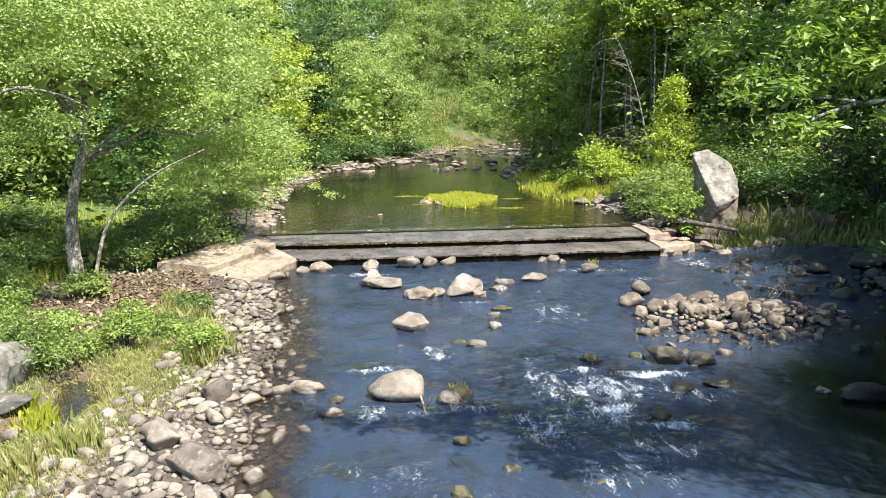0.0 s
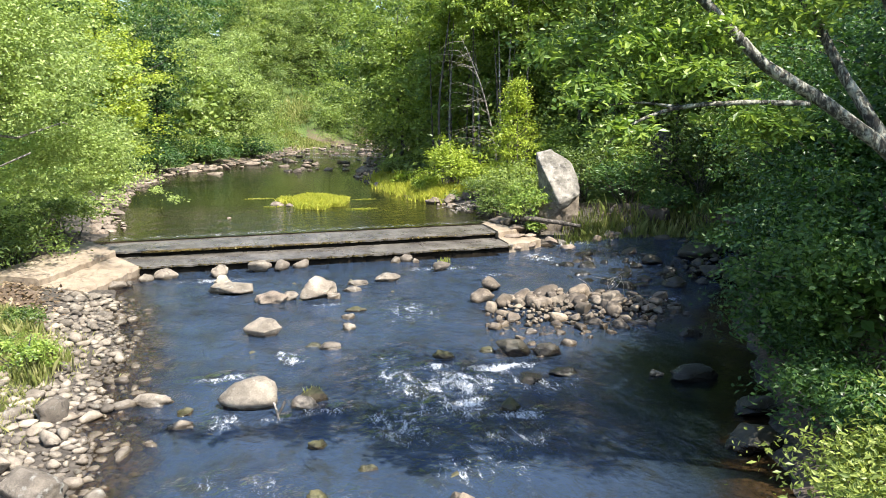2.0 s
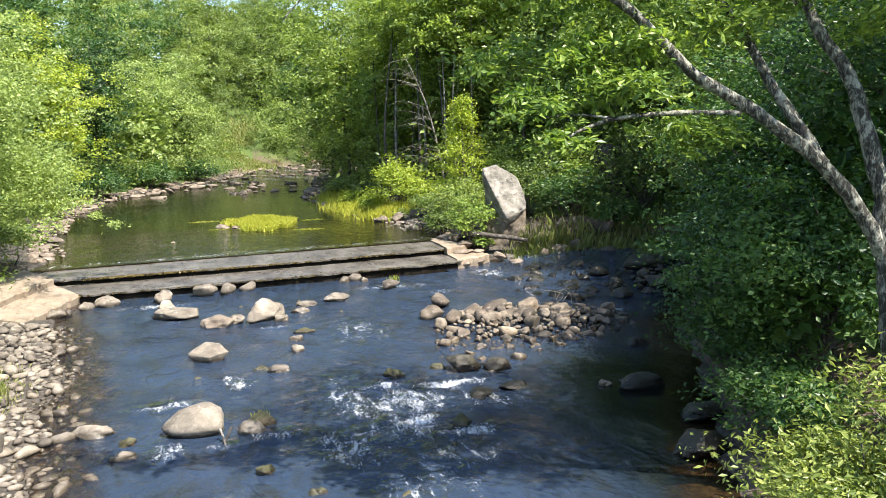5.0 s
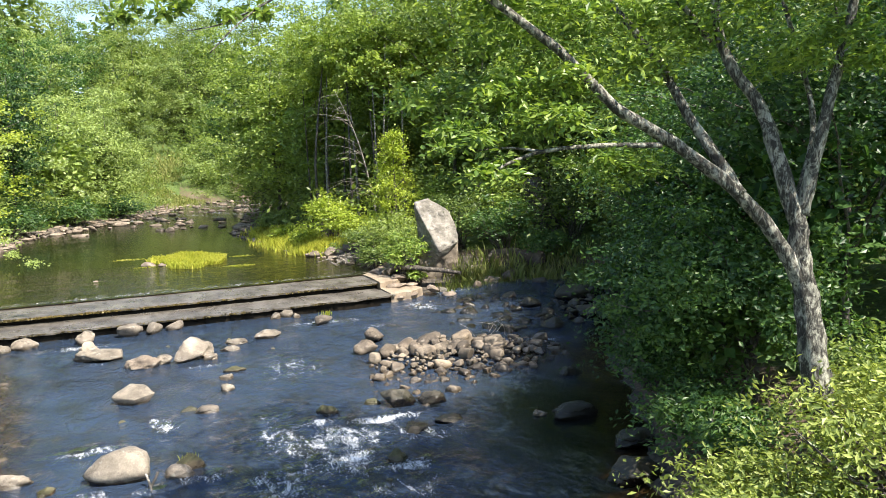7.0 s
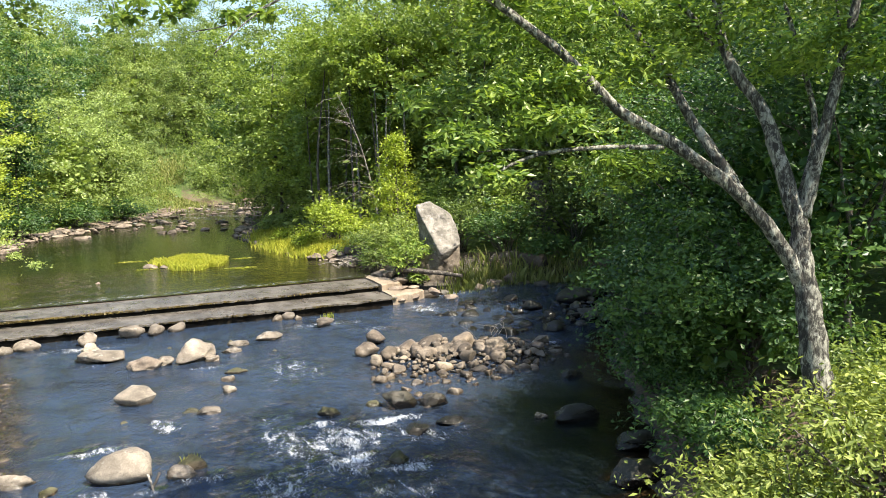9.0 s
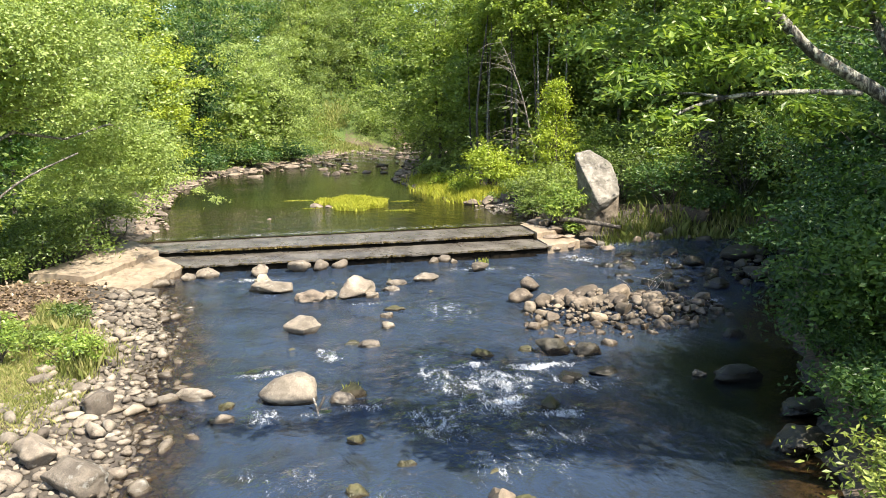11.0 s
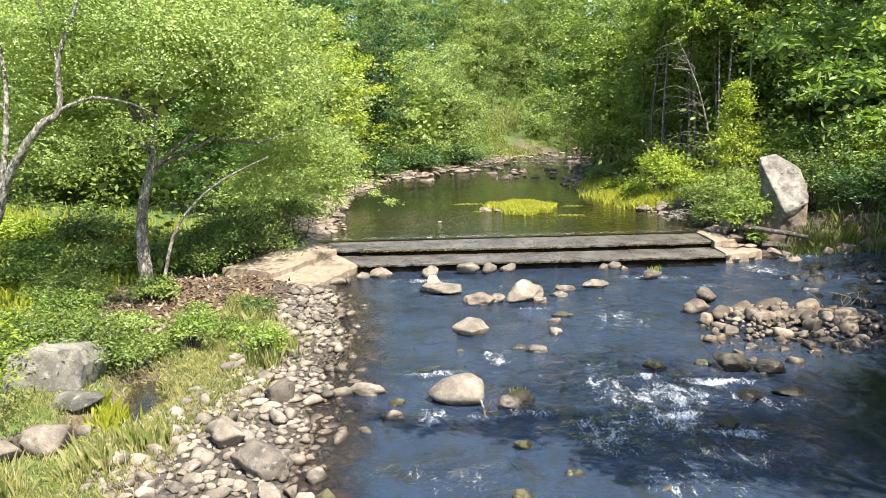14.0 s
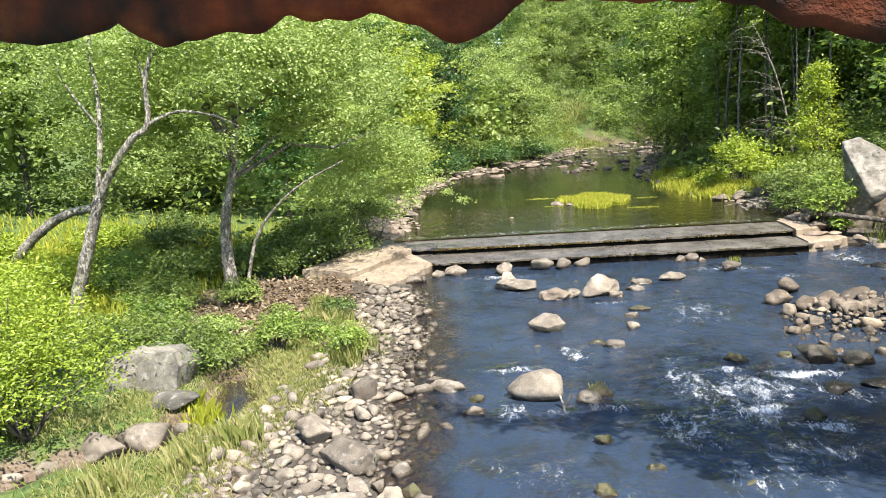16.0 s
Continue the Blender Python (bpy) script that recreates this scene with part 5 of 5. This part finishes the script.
LEFT_POOL_BUSHES = [
    (-9.2, 26.3, 1.5, 1.8, LEAF_MID, 0.12, "green bush beside the concrete apron"),
    (-9.2, 28.2, 1.8, 2.2, LEAF_MID, 0.13, "green bush by the pool"),
    (-8.4, 31.5, 1.6, 2.0, LEAF_MID, 0.13, "green bush by the pool"),
    (-10.5, 35, 2.2, 2.6, LEAF_MID, 0.15, "green bush by the pool"),
    (-12.5, 41, 2.4, 3.0, LEAF_DARK, 0.18, "green bush at the water's edge"),
    (-12.4, 47, 2.2, 2.4, LEAF_MID, 0.18, "green bush at the water's edge"),
    (-11.3, 53, 1.3, 1.3, LEAF_LIME, 0.16, "bright green bush at the water's edge"),
    (-12.5, 58, 2.2, 2.6, LEAF_DARK, 0.2, "dark green bush at the water's edge"),
    (-10.5, 67, 2.0, 2.2, LEAF_DARK, 0.2, "dark green bush at the water's edge"),
    (-7.0, 76, 2.2, 2.4, LEAF_DARK, 0.22, "dark green bush at the water's edge"),
    (-3.5, 84, 2.0, 2.0, LEAF_DARK, 0.22, "dark green bush at the water's edge"),
    (-15.6, 29.5, 1.6, 1.4, LEAF_MID, 0.14, "green undergrowth beneath the bank's trees"),
    (-18.5, 29.0, 1.6, 1.3, LEAF_LIME, 0.15, "green undergrowth beneath the bank's trees")]
RIGHT_SHORE_BUSHES = [
    (9.0, 42.8, 1.6, 3.0, LEAF_LIME, 0.14, "bright yellow-green bush at the pool's edge"),
    (10.4, 42.0, 1.3, 1.6, LEAF_LIME, 0.14, "bright yellow-green bush at the pool's edge"),
    (8.0, 44.5, 0.9, 1.1, LEAF_LIME, 0.14, "bright yellow-green bush at the pool's edge"),
    (10.3, 34.6, 1.5, 2.3, LEAF_MID, 0.13, "green bush on the rocky bank"),
    (9.6, 36.8, 1.3, 1.7, LEAF_MID, 0.13, "green bush on the rocky bank"),
    (14.5, 31.5, 1.5, 2.4, LEAF_DARK, 0.13, "dark bush behind the slab"),
    (13.9, 38.3, 1.4, 3.6, LEAF_LIME_DARK, 0.14, "sunlit leafy sapling at the wood's edge"),
    (15.4, 35.6, 1.6, 4.2, LEAF_LIME_DARK, 0.14, "sunlit leafy sapling at the wood's edge"),
    (14.9, 32.6, 1.3, 3.2, LEAF_LIME_DARK, 0.13, "sunlit leafy sapling behind the slab"),
    (17.6, 31.0, 1.6, 3.4, LEAF_MID, 0.13, "leafy sapling on the wooded bank"),
    (16.6, 27.2, 1.2, 1.4, LEAF_MID, 0.13, "green bush above the dark stones"),
    (13.0, 33.4, 1.6, 3.0, LEAF_MID, 0.13, "green bush behind the slab"),
    (15.8, 30.5, 1.2, 1.2, LEAF_DARK, 0.12, "dark green undergrowth beneath the bank's trees"),
    (18, 25.0, 1.8, 2.2, LEAF_DARK, 0.14, "dark green undergrowth beneath the bank's trees")]
RIGHT_SHORE_BUSHES_MORE = [
    (14.2, 47.2, 1.5, 2.6, LEAF_WOOD, 0.15, "leafy sapling among the thin trees"),
    (16.0, 43.2, 1.4, 2.8, LEAF_WOOD, 0.15, "leafy sapling at the wood's edge"),
    (10.9, 50.5, 1.4, 2.2, LEAF_WOOD, 0.15, "leafy sapling among the thin trees"),
    (7.5, 48.5, 0.8, 1.0, LEAF_LIME, 0.14, "bright yellow-green bush at the pool's edge"),
    (7.6, 54, 1.2, 1.5, LEAF_MID, 0.16, "green bush at the pool's edge"),
    (9.85, 31.4, 0.95, 2.3, LEAF_LIME_DARK, 0.13, "leafy green bush beside the tilted slab"),
    (9.1, 33.6, 0.8, 1.3, LEAF_MID, 0.12, "low green bush on the rocky bank"),
    (10.15, 30.9, 0.35, 0.9, LEAF_LIME_DARK, 0.12, "small leafy sapling before the tilted slab"),
    (8.95, 29.6, 0.28, 0.55, LEAF_LIME_DARK, 0.10, "small sapling growing at the weir's end")]
# LEAF_DARK bushes here hold the bank's shade in their green
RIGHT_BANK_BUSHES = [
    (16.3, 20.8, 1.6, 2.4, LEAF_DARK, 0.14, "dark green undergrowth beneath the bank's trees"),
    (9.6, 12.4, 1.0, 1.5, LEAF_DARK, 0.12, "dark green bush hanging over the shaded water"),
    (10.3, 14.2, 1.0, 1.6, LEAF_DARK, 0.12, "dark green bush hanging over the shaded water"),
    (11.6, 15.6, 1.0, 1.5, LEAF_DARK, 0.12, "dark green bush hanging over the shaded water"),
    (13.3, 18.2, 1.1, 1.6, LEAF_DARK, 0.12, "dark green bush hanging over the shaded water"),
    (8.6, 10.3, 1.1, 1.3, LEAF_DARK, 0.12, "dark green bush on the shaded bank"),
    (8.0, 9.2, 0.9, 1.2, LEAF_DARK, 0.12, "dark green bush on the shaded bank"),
    (7.0, 7.0, 1.25, 1.35, LEAF_SUN, 0.105, "sunlit yellow-green bush below the bridge"),
    (8.3, 6.4, 1.4, 1.6, LEAF_SUN, 0.105, "sunlit yellow-green bush at the tree's foot"),
    (6.6, 5.6, 1.2, 1.2, LEAF_SUN, 0.105, "sunlit yellow-green bush on the bank"),
    (9.6, 7.4, 1.3, 1.6, LEAF_MID, 0.11, "green bush at the tree's foot")]
for x, y, rad, h, leaf, size, label in [*LEFT_BANK_BUSHES, *LEFT_BANK_BUSHES_MORE, *LEFT_POOL_BUSHES, *RIGHT_SHORE_BUSHES, *RIGHT_SHORE_BUSHES_MORE, *RIGHT_BANK_BUSHES]:
    dense = max(0.5, min(2.2, rad / 1.2))
    near = 1.0 if y < 22 else 1.25
    shrub("bush", x, y, rad, h, leaf, int(abs(x * 31 + y * 17)), label, int(75 * dense * (1.5 if leaf is LEAF_SUN or (leaf is LEAF_LIME and y < 13) else 1)), 46 if y < 22 else 34, size * near)

# undergrowth that closes the woods behind the first trees
ru = np.random.default_rng(58)
mass = []
for _ in range(3800):
    y = ru.uniform(24, 150)
    if ru.random() < 0.5:
        x = np.interp(y, LEFT_Y, LEFT_X) - (5 if y < 38 else 1.8) - ru.random() ** 1.5 * 26
        if y < 37 and x < -12:
            continue
    else:
        x = np.interp(y, RIGHT_Y, RIGHT_X) + (4 if y < 40 else 2.2 if y > 46 else 3.5) + ru.random() ** 1.3 * 24
    if abs(x - 1.8) < 2.6 and y > 100:
        continue
    c = np.array([x, y, float(land(x, y)) + ru.random() * 3.5])
    mass.append(c + ru.normal(size=(20, 3)) * np.array([0.9, 0.9, 0.55]))
v, f = leaf_cloud(np.concatenate(mass), 0.36, ru)
tagged(link_mesh("undergrowth", array_mesh("undergrowth", v, f), LEAF_MID), "dense green undergrowth below the woodland trees", "undergrowth", kind="stuff")

# fallen leaves and bark on the bare earth below the broad tree
lit = np.column_stack([ru.normal(-8.4, 1.7, 3600), ru.normal(20.8, 1.9, 3600)])
lit = lit[np.interp(lit[:, 1], LEFT_Y, LEFT_X) - lit[:, 0] > 1.6]
v, f = leaf_cloud(np.column_stack([lit, land(lit[:, 0], lit[:, 1]) + 0.02]), 0.15, ru, droop=0.0, flat=2.5, slim=0.3)
LITTER = leaf_material("dead_leaf", (0.035, 0.022, 0.012), (0.14, 0.095, 0.055), (0.38, 0.29, 0.19), 0.1)
tagged(link_mesh("leaf_litter", array_mesh("leaf_litter", v, f), LITTER), "brown dead leaves on the bare earth", "leaves", kind="stuff")

# the young conical tree
cone = empty("young_tree", on_land(11.3, 37.6), label="young cone-shaped bright green tree", category="tree")
rc = np.random.default_rng(190)
bm = bmesh.new()
tube(bm, [(0, 0, -0.2), (0.05, 0, 2.5), (0, 0, 5.3)], [0.09, 0.06, 0.015], 7)
tips = []
for k in range(110):
    z, a = 0.5 + 5.0 * rc.random() ** 1.1, rc.uniform(0, 6.28)
    reach = (1.9 * (1 - z / 5.9) + 0.08) * rc.uniform(0.6, 1.1)
    tip = np.array([math.cos(a) * reach, math.sin(a) * reach, z + 0.25 * reach])
    if k % 3 == 0:
        tube(bm, [(0, 0, z - 0.2 * reach), tuple(tip * [0.6, 0.6, 1]), tuple(tip)], [0.016, 0.01, 0.005], 4)
    tips.append(tip * [0.8, 0.8, 1] + rc.normal(size=(70, 3)) * np.array([0.22, 0.22, 0.14]))
part("trunk", bm, BARK_DARK, cone)
v, f = leaf_cloud(np.concatenate(tips), 0.13, rc)
link_mesh("crown", array_mesh("crown", v, f), LEAF_LIME, cone)

# standing slab and the dark stump on the right bank
hull_rock("tilted_slab", [(-0.90, 0.30, 3.20), (-0.20, 0.75, 3.35), (0.62, 0.45, 2.75), (0.92, 0.05, 2.05), (0.94, -0.30, 1.50), (0.05, -0.75, 1.15), (-0.45, -0.12, 2.35), (-0.62, 0.9, 0.9), (0.10, -0.45, 0.85),
                          (-0.6, 1.4, 3.0), (0.7, 1.4, 2.4), (1.0, 1.2, 1.2), (-0.4, 1.4, 1.0)], (11.2, 31.2, 0.5), -14, SLAB, "big tilted pale stone slab on the wooded bank", 201)
hull_rock("boulder", [(-0.85, -0.20, -0.3), (0.95, -0.22, -0.3), (1.0, 0.9, -0.3), (-0.8, 0.9, -0.3), (-0.75, 0.0, 1.2), (0.93, -0.20, 1.42), (0.9, 0.8, 1.3), (-0.7, 0.7, 1.4), (0.05, -0.5, 1.05)], (11.2, 31.2, 0.5), -14, PILE_STONE, "brown boulder under the tilted slab", 202, 0.09, 0.08)
for x, y, z, wide, tall, turn, seed in [(14.5, 31.3, 0.75, 1.9, 0.75, -8, 211), (15.6, 30.7, 0.15, 2.3, 0.85, -20, 212), (12.85, 30.9, 0.35, 1.1, 0.6, 10, 213), (13.6, 31.2, 0.5, 0.8, 0.4, 30, 214)]:
    block_rock("ledge_rock", [(-0.5 * wide, -0.25), (-0.52 * wide, 0.55 * tall), (-0.36 * wide, 0.92 * tall), (0.1 * wide, tall), (0.45 * wide, 0.72 * tall), (0.5 * wide, -0.25)], 0.9, (x, y, z), turn, DRY_STONE, "tan layered ledge rock at the wood's edge", seed, -10, 0.06)

# stump, logs, driftwood
stump = empty("tree_stump", on_land(17.2, 33.2), label="dark broken stump at the edge of the wood", category="stump")
bm = bmesh.new()
tube(bm, smooth_line([(0.2, 0, -0.2), (0.1, 0, 0.5), (-0.15, 0.1, 1.4), (-0.35, 0.1, 2.6)], 4), np.linspace(0.75, 0.42, 13), 12)
part("trunk", bm, BARK_DARK, stump)


def log(name, points, thick, thin, material, label):
    line = smooth_line(points, 5)
    bm = bmesh.new()
    tube(bm, line, np.linspace(thick, thin, len(line)) * (1 + 0.08 * np.sin(np.arange(len(line)) * 1.9)), 8)
    return tagged(part(name, bm, material), label, "log")


log("fallen_log", [(9.2, 31.0, 1.12), (10.4, 30.5, 0.98), (11.9, 30.2, 0.72)], 0.12, 0.08, BARK_DARK, "grey fallen log lying below the slab")
log("fallen_log", [(-20.2, 24.9, 0.9), (-19.1, 25.0, 2.0), (-18.2, 25.0, 2.65), (-17.3, 25.0, 3.05), (-16.3, 25.2, 3.2)], 0.20, 0.14, BARK, "curved grey fallen trunk arching from the meadow")
log("driftwood", [(-0.26, 13.62, 0.20), (-0.21, 13.46, 0.10), (-0.17, 13.32, -0.05)], 0.024, 0.016, DEADWOOD, "short pale driftwood stake leaning on the boulder")
log("driftwood", [(-0.07, 13.66, 0.18), (-0.14, 13.52, 0.08), (-0.24, 13.42, -0.03)], 0.028, 0.018, BARK_DARK, "short black driftwood stick beside the boulder")
log("leaning_branch", [(-9.7, 22.0, 0.8), (-9.3, 22.3, 2.4), (-8.2, 22.6, 3.6), (-6.6, 22.8, 4.4)], 0.06, 0.02, DEADWOOD, "bare pale branch leaning out of the tree")
for k in range(9):
    a, b = rt.uniform(7.6, 9.4), rt.uniform(33.5, 36)
    log("drift_stick", [(a, b, 0.85), (a + rt.uniform(-.7, .7), b + rt.uniform(-.5, .5), 1.0 + rt.random() * 0.3), (a + rt.uniform(-1.3, 1.3), b + rt.uniform(-.6, .6), 0.9)], 0.03, 0.012, DEADWOOD, "bleached drift stick in a pile by the weir")
for k in range(6):
    a, b = rt.uniform(8.0, 9.2), rt.uniform(19.6, 20.6)
    log("dry_twig", [(a, b, 0.4), (a + rt.uniform(-.2, .2), b, 0.65), (a + rt.uniform(-.6, .6), b + rt.uniform(-.2, .2), 0.75 + rt.random() * .15)], 0.008, 0.004, DEADWOOD, "dry bleached twig on the stone pile")

# the rusted girder of the bridge, under whose torn lower edge the river is seen
girder = empty("bridge_girder", (-1.15, -0.29, -0.6), label="rusted steel bridge girder with a torn lower edge", category="girder")
RUST = Nodes("rust")
flake = RUST.noise(55, 6, 0.7)
RUST.link(RUST.mix(RUST.ramp(RUST.noise(22, 4, 0.6), [(0.44, (0, 0, 0)), (0.60, (1, 1, 1))]), RUST.ramp(flake, [(0.3, (0.055, 0.011, 0.004)), (0.55, (0.20, 0.040, 0.010)), (0.75, (0.36, 0.11, 0.03))]), (0.016, 0.008, 0.005)), RUST.bsdf.inputs["Base Color"])
RUST.bsdf.inputs["Roughness"].default_value = 0.9
RUST.link(RUST.bump(flake, 0.8, 0.003), RUST.bsdf.inputs["Normal"])
bm = bmesh.new()
cols = []
for x in np.linspace(-1.25, 0.092, 520):
    tear = 0.0045 * noise.noise(Vector((x * 42, 0, 2))) + 0.002 * noise.noise(Vector((x * 150, 0, 5)))
    for at, deep, wide in ((-0.10, 0.0045, 0.008), (-0.032, 0.0075, 0.009), (0.052, 0.0105, 0.020)):
        tear -= deep * math.exp(-((x - at) / wide) ** 2)
    z = 5.2455 - 0.022 * x + tear + 0.6
    thick = 0.004 + 0.0015 * noise.noise(Vector((x * 60, 4, 1)))
    cols.append([bm.verts.new((x + 1.15, y, h)) for y, h in ((-thick, z + 0.003), (-thick * 0.5, z), (thick * 0.6, z + 0.001), (thick, z + 0.004), (0.005, 6.4), (-0.005, 6.4))])
for a, b in zip(cols, cols[1:]):
    for j in range(6):
        bm.faces.new((a[j], b[j], b[(j + 1) % 6], a[(j + 1) % 6]))
bm.faces.new(cols[0]), bm.faces.new(cols[-1][::-1])
bmesh.ops.recalc_face_normals(bm, faces=bm.faces)
part("web_plate", bm, RUST.mat, girder)
# unseen: a flange added to keep the web plate in shade, and a post
for name, size, place in (("top_flange", (1.5, 0.9, 0.02), (0.6, -0.42, 6.41)), ("post", (0.12, 0.16, 7.1), (-0.06, 0.0, 2.85))):
    bm = bmesh.new()
    bmesh.ops.create_cube(bm, size=1.0, matrix=Matrix.Translation(place) @ Matrix.Diagonal((*size, 1)))
    bmesh.ops.bevel(bm, geom=bm.edges[:], offset=0.004, segments=2, affect="EDGES")
    part(name, bm, RUST.mat, girder)

# grass
rg = np.random.default_rng(66)


def grass_patch(count, cx, cy, sx, sy, tilt=0.0):
    p = rg.normal(size=(count, 2)) * np.array([sx, sy])
    a = radians(tilt)
    return p @ np.array([[math.cos(a), math.sin(a)], [-math.sin(a), math.cos(a)]]) + np.array([cx, cy])


def oval_patch(count, cx, cy, rx, ry):
    a, d = rg.uniform(0, 2 * math.pi, count), np.sqrt(rg.uniform(0, 1, count))
    d = d * (1 + 0.12 * np.sin(3 * a + cx) + 0.08 * np.sin(7 * a))
    return np.column_stack([cx + rx * d * np.cos(a), cy + ry * d * np.sin(a)])


strip = np.concatenate([grass_patch(1200, x, y, 0.5, 0.5) for x, y in [(-5.8, 9.0), (-5.9, 9.9), (-6.0, 10.6), (-6.0, 11.3), (-5.7, 12.0), (-5.7, 12.8), (-5.5, 13.6), (-5.4, 14.4), (-5.6, 15.3), (-5.5, 16.4), (-5.4, 17.4), (-5.6, 18.6), (-6.3, 15.6), (-6.9, 17.6), (-6.4, 16.5), (-7.2, 14.9), (-7.6, 16.3), (-7.9, 13.1), (-8.0, 12.3), (-9.0, 11.6), (-6.3, 14.6), (-6.9, 9.2), (-6.9, 18.8)]])
grass("bank_grass", strip, 0.17, GRASS, "yellow-green grass between the cobbles and the side stream", 1, 0.0032, lean=0.6)
tufts = np.concatenate([grass_patch(500, x, y, 0.16, 0.16) for x, y in [(-5.0, 15.9), (-4.8, 16.6), (-5.3, 17.2), (-6.6, 9.3), (-5.5, 11.3), (-5.8, 10.2), (-6.5, 19.2), (-6.9, 20.4), (-6.0, 19.0)]])
grass("tall_grass", tufts, 0.48, GRASS, "tall grass tufts at the edge of the cobbles", 2, 0.005)
grass("weed_tuft", np.concatenate([grass_patch(40, 5.6, 27.0, 0.12, 0.1), grass_patch(18, 0.45, 14.2, 0.12, 0.06)]), 0.22, GRASS_LIME, "small grass tuft growing on river rocks", 9, 0.008, base=0.1)
grass("side_stream_grass", np.concatenate([grass_patch(160, -6.9, 13.0, 0.15, 0.15), grass_patch(140, -6.75, 12.5, 0.13, 0.13)]), 0.5, GRASS_LIME, "yellow-green iris-like clump in the side stream", 3, 0.022)
grass("island_grass", np.concatenate([oval_patch(5200, 1.75, 42.6, 1.45, 3.4), oval_patch(900, 0.5, 43.6, 1.0, 1.5)]), 0.32, GRASS_LIME, "bright yellow-green marsh grass island in the pool", 4, 0.028, base=0.68, lean=0.6)
grass("water_weed", np.concatenate([oval_patch(260, 3.7, 39.0, 0.9, 0.35), oval_patch(260, -1.5, 45.6, 0.9, 0.35), oval_patch(160, 4.3, 43.5, 0.7, 0.3), oval_patch(120, -0.6, 41.2, 0.5, 0.3)]), 0.07, GRASS_LIME, "low floating water weed beside the marsh grass", 14, 0.03, base=0.70, category="weed", lean=1.3)
grass("shore_grass", np.concatenate([grass_patch(2200, 7.6, 45.0, 0.5, 1.3), grass_patch(2200, 8.4, 42.0, 0.6, 0.6), grass_patch(1800, 7.0, 48.5, 0.5, 1.5), grass_patch(1800, 6.9, 53.5, 0.6, 2.0)]), 0.6, GRASS_LIME, "bright yellow-green grass at the pool's edge", 5, 0.022)
def edge_line(count, upstream, wander):
    """Places along the lip of a weir step."""
    u = rg.uniform(0, 1, count)
    x = -4.95 + 13.5 * u
    return np.column_stack([x - 0.08 * upstream, np.interp(x, [-4.95, 1.2, 8.6], [27.70, 28.12, 28.9]) + upstream + rg.normal(0, wander, count)])


for upstream, lip in ((-0.08, 0.25), (1.50, 0.53)):
    grass("lip_moss", edge_line(2600, upstream, 0.05), 0.10, FRINGE, "brown dry moss fringe on the weir's lip", 21, 0.016, base=lip, category="moss", lean=1.2)
meadow = np.concatenate([grass_patch(11000, -20, 26, 4.5, 4.0), grass_patch(9000, -16.5, 19.5, 2.6, 3.0), grass_patch(5000, -14.5, 27.5, 2.4, 1.8), grass_patch(3000, -13.2, 15.5, 1.4, 1.4)])
meadow = meadow[meadow[:, 0] < -11.0]
grass("meadow_grass", meadow, 0.5, GRASS_LIME, "sunny meadow grass behind the trees", 6, 0.018)
grass("far_grass", np.concatenate([grass_patch(6000, 2.2, 110, 2.2, 5)]), 0.6, GRASS, "sunny grass clearing on the far slope", 7, 0.06)
grass("right_bank_grass", np.concatenate([grass_patch(1500, 12.6, 29.8, 0.6, 0.5), grass_patch(1200, 15, 29.5, 1.2, 0.6)]), 0.8, GRASS, "tall dark grass beside the standing slab", 8, 0.014)

# ---- stone spreads, last ----
rs = np.random.default_rng(77)
stone_field("cobble_bar", scatter(rs, 2100, (-7, -1.6, 7.5, 25), bar, 0.14, 0.50), STONE, "bar of grey-brown river cobbles along the shore", 300, rs)
stone_field("stone_pile", scatter(rs, 420, (4.6, 11.0, 15.8, 22.5), pile, 0.13, 0.62), PILE_STONE, "pile of pale river stones in midstream", 290, rs, base=pile_height)
# tree shade on these wet stones is put into their dark colour
stone_field("dark_stones", scatter(rs, 200, (8.5, 17.5, 21.5, 30), lambda x, y: 1.0 if y > 21.5 + max(0, 10.5 - x) * 1.2 else 0.2, 0.25, 0.95), DARK_STONE, "wet stones coloured dark for the river's shaded side", 200, rs, base=lambda x, y: -0.2 + 0.30 * min(1, max(0, (x - 9) / 6)))


def shore_rocks(x, y):
    d = max(float(np.interp(y, LEFT_Y, LEFT_X)) - x, x - float(np.interp(y, RIGHT_Y, RIGHT_X)))
    reach = 0.9 if y < 60 else 2.2
    return 1.0 if -0.5 < d < reach else (0.05 if y > 66 and d < 0 else 0.0)


stone_field("pool_edge_rocks", scatter(rs, 420, (-12, 16, 33, 66), shore_rocks, 0.25, 1.1), DRY_STONE, "pale flat rocks along the pool's shores", 200, rs, low=0.55, base=lambda x, y: float(level(y)) + 0.03 + max(0, float(land(x, y) - level(y))) * 0.7)
stone_field("far_rapids_rocks", scatter(rs, 700, (-12, 30, 64, 112), shore_rocks, 0.35, 1.5), DRY_STONE, "pale rocks across the far rapids", 120, rs, low=0.5, base=lambda x, y: float(level(y)) + 0.06 + max(0, float(land(x, y) - level(y))) * 0.7)
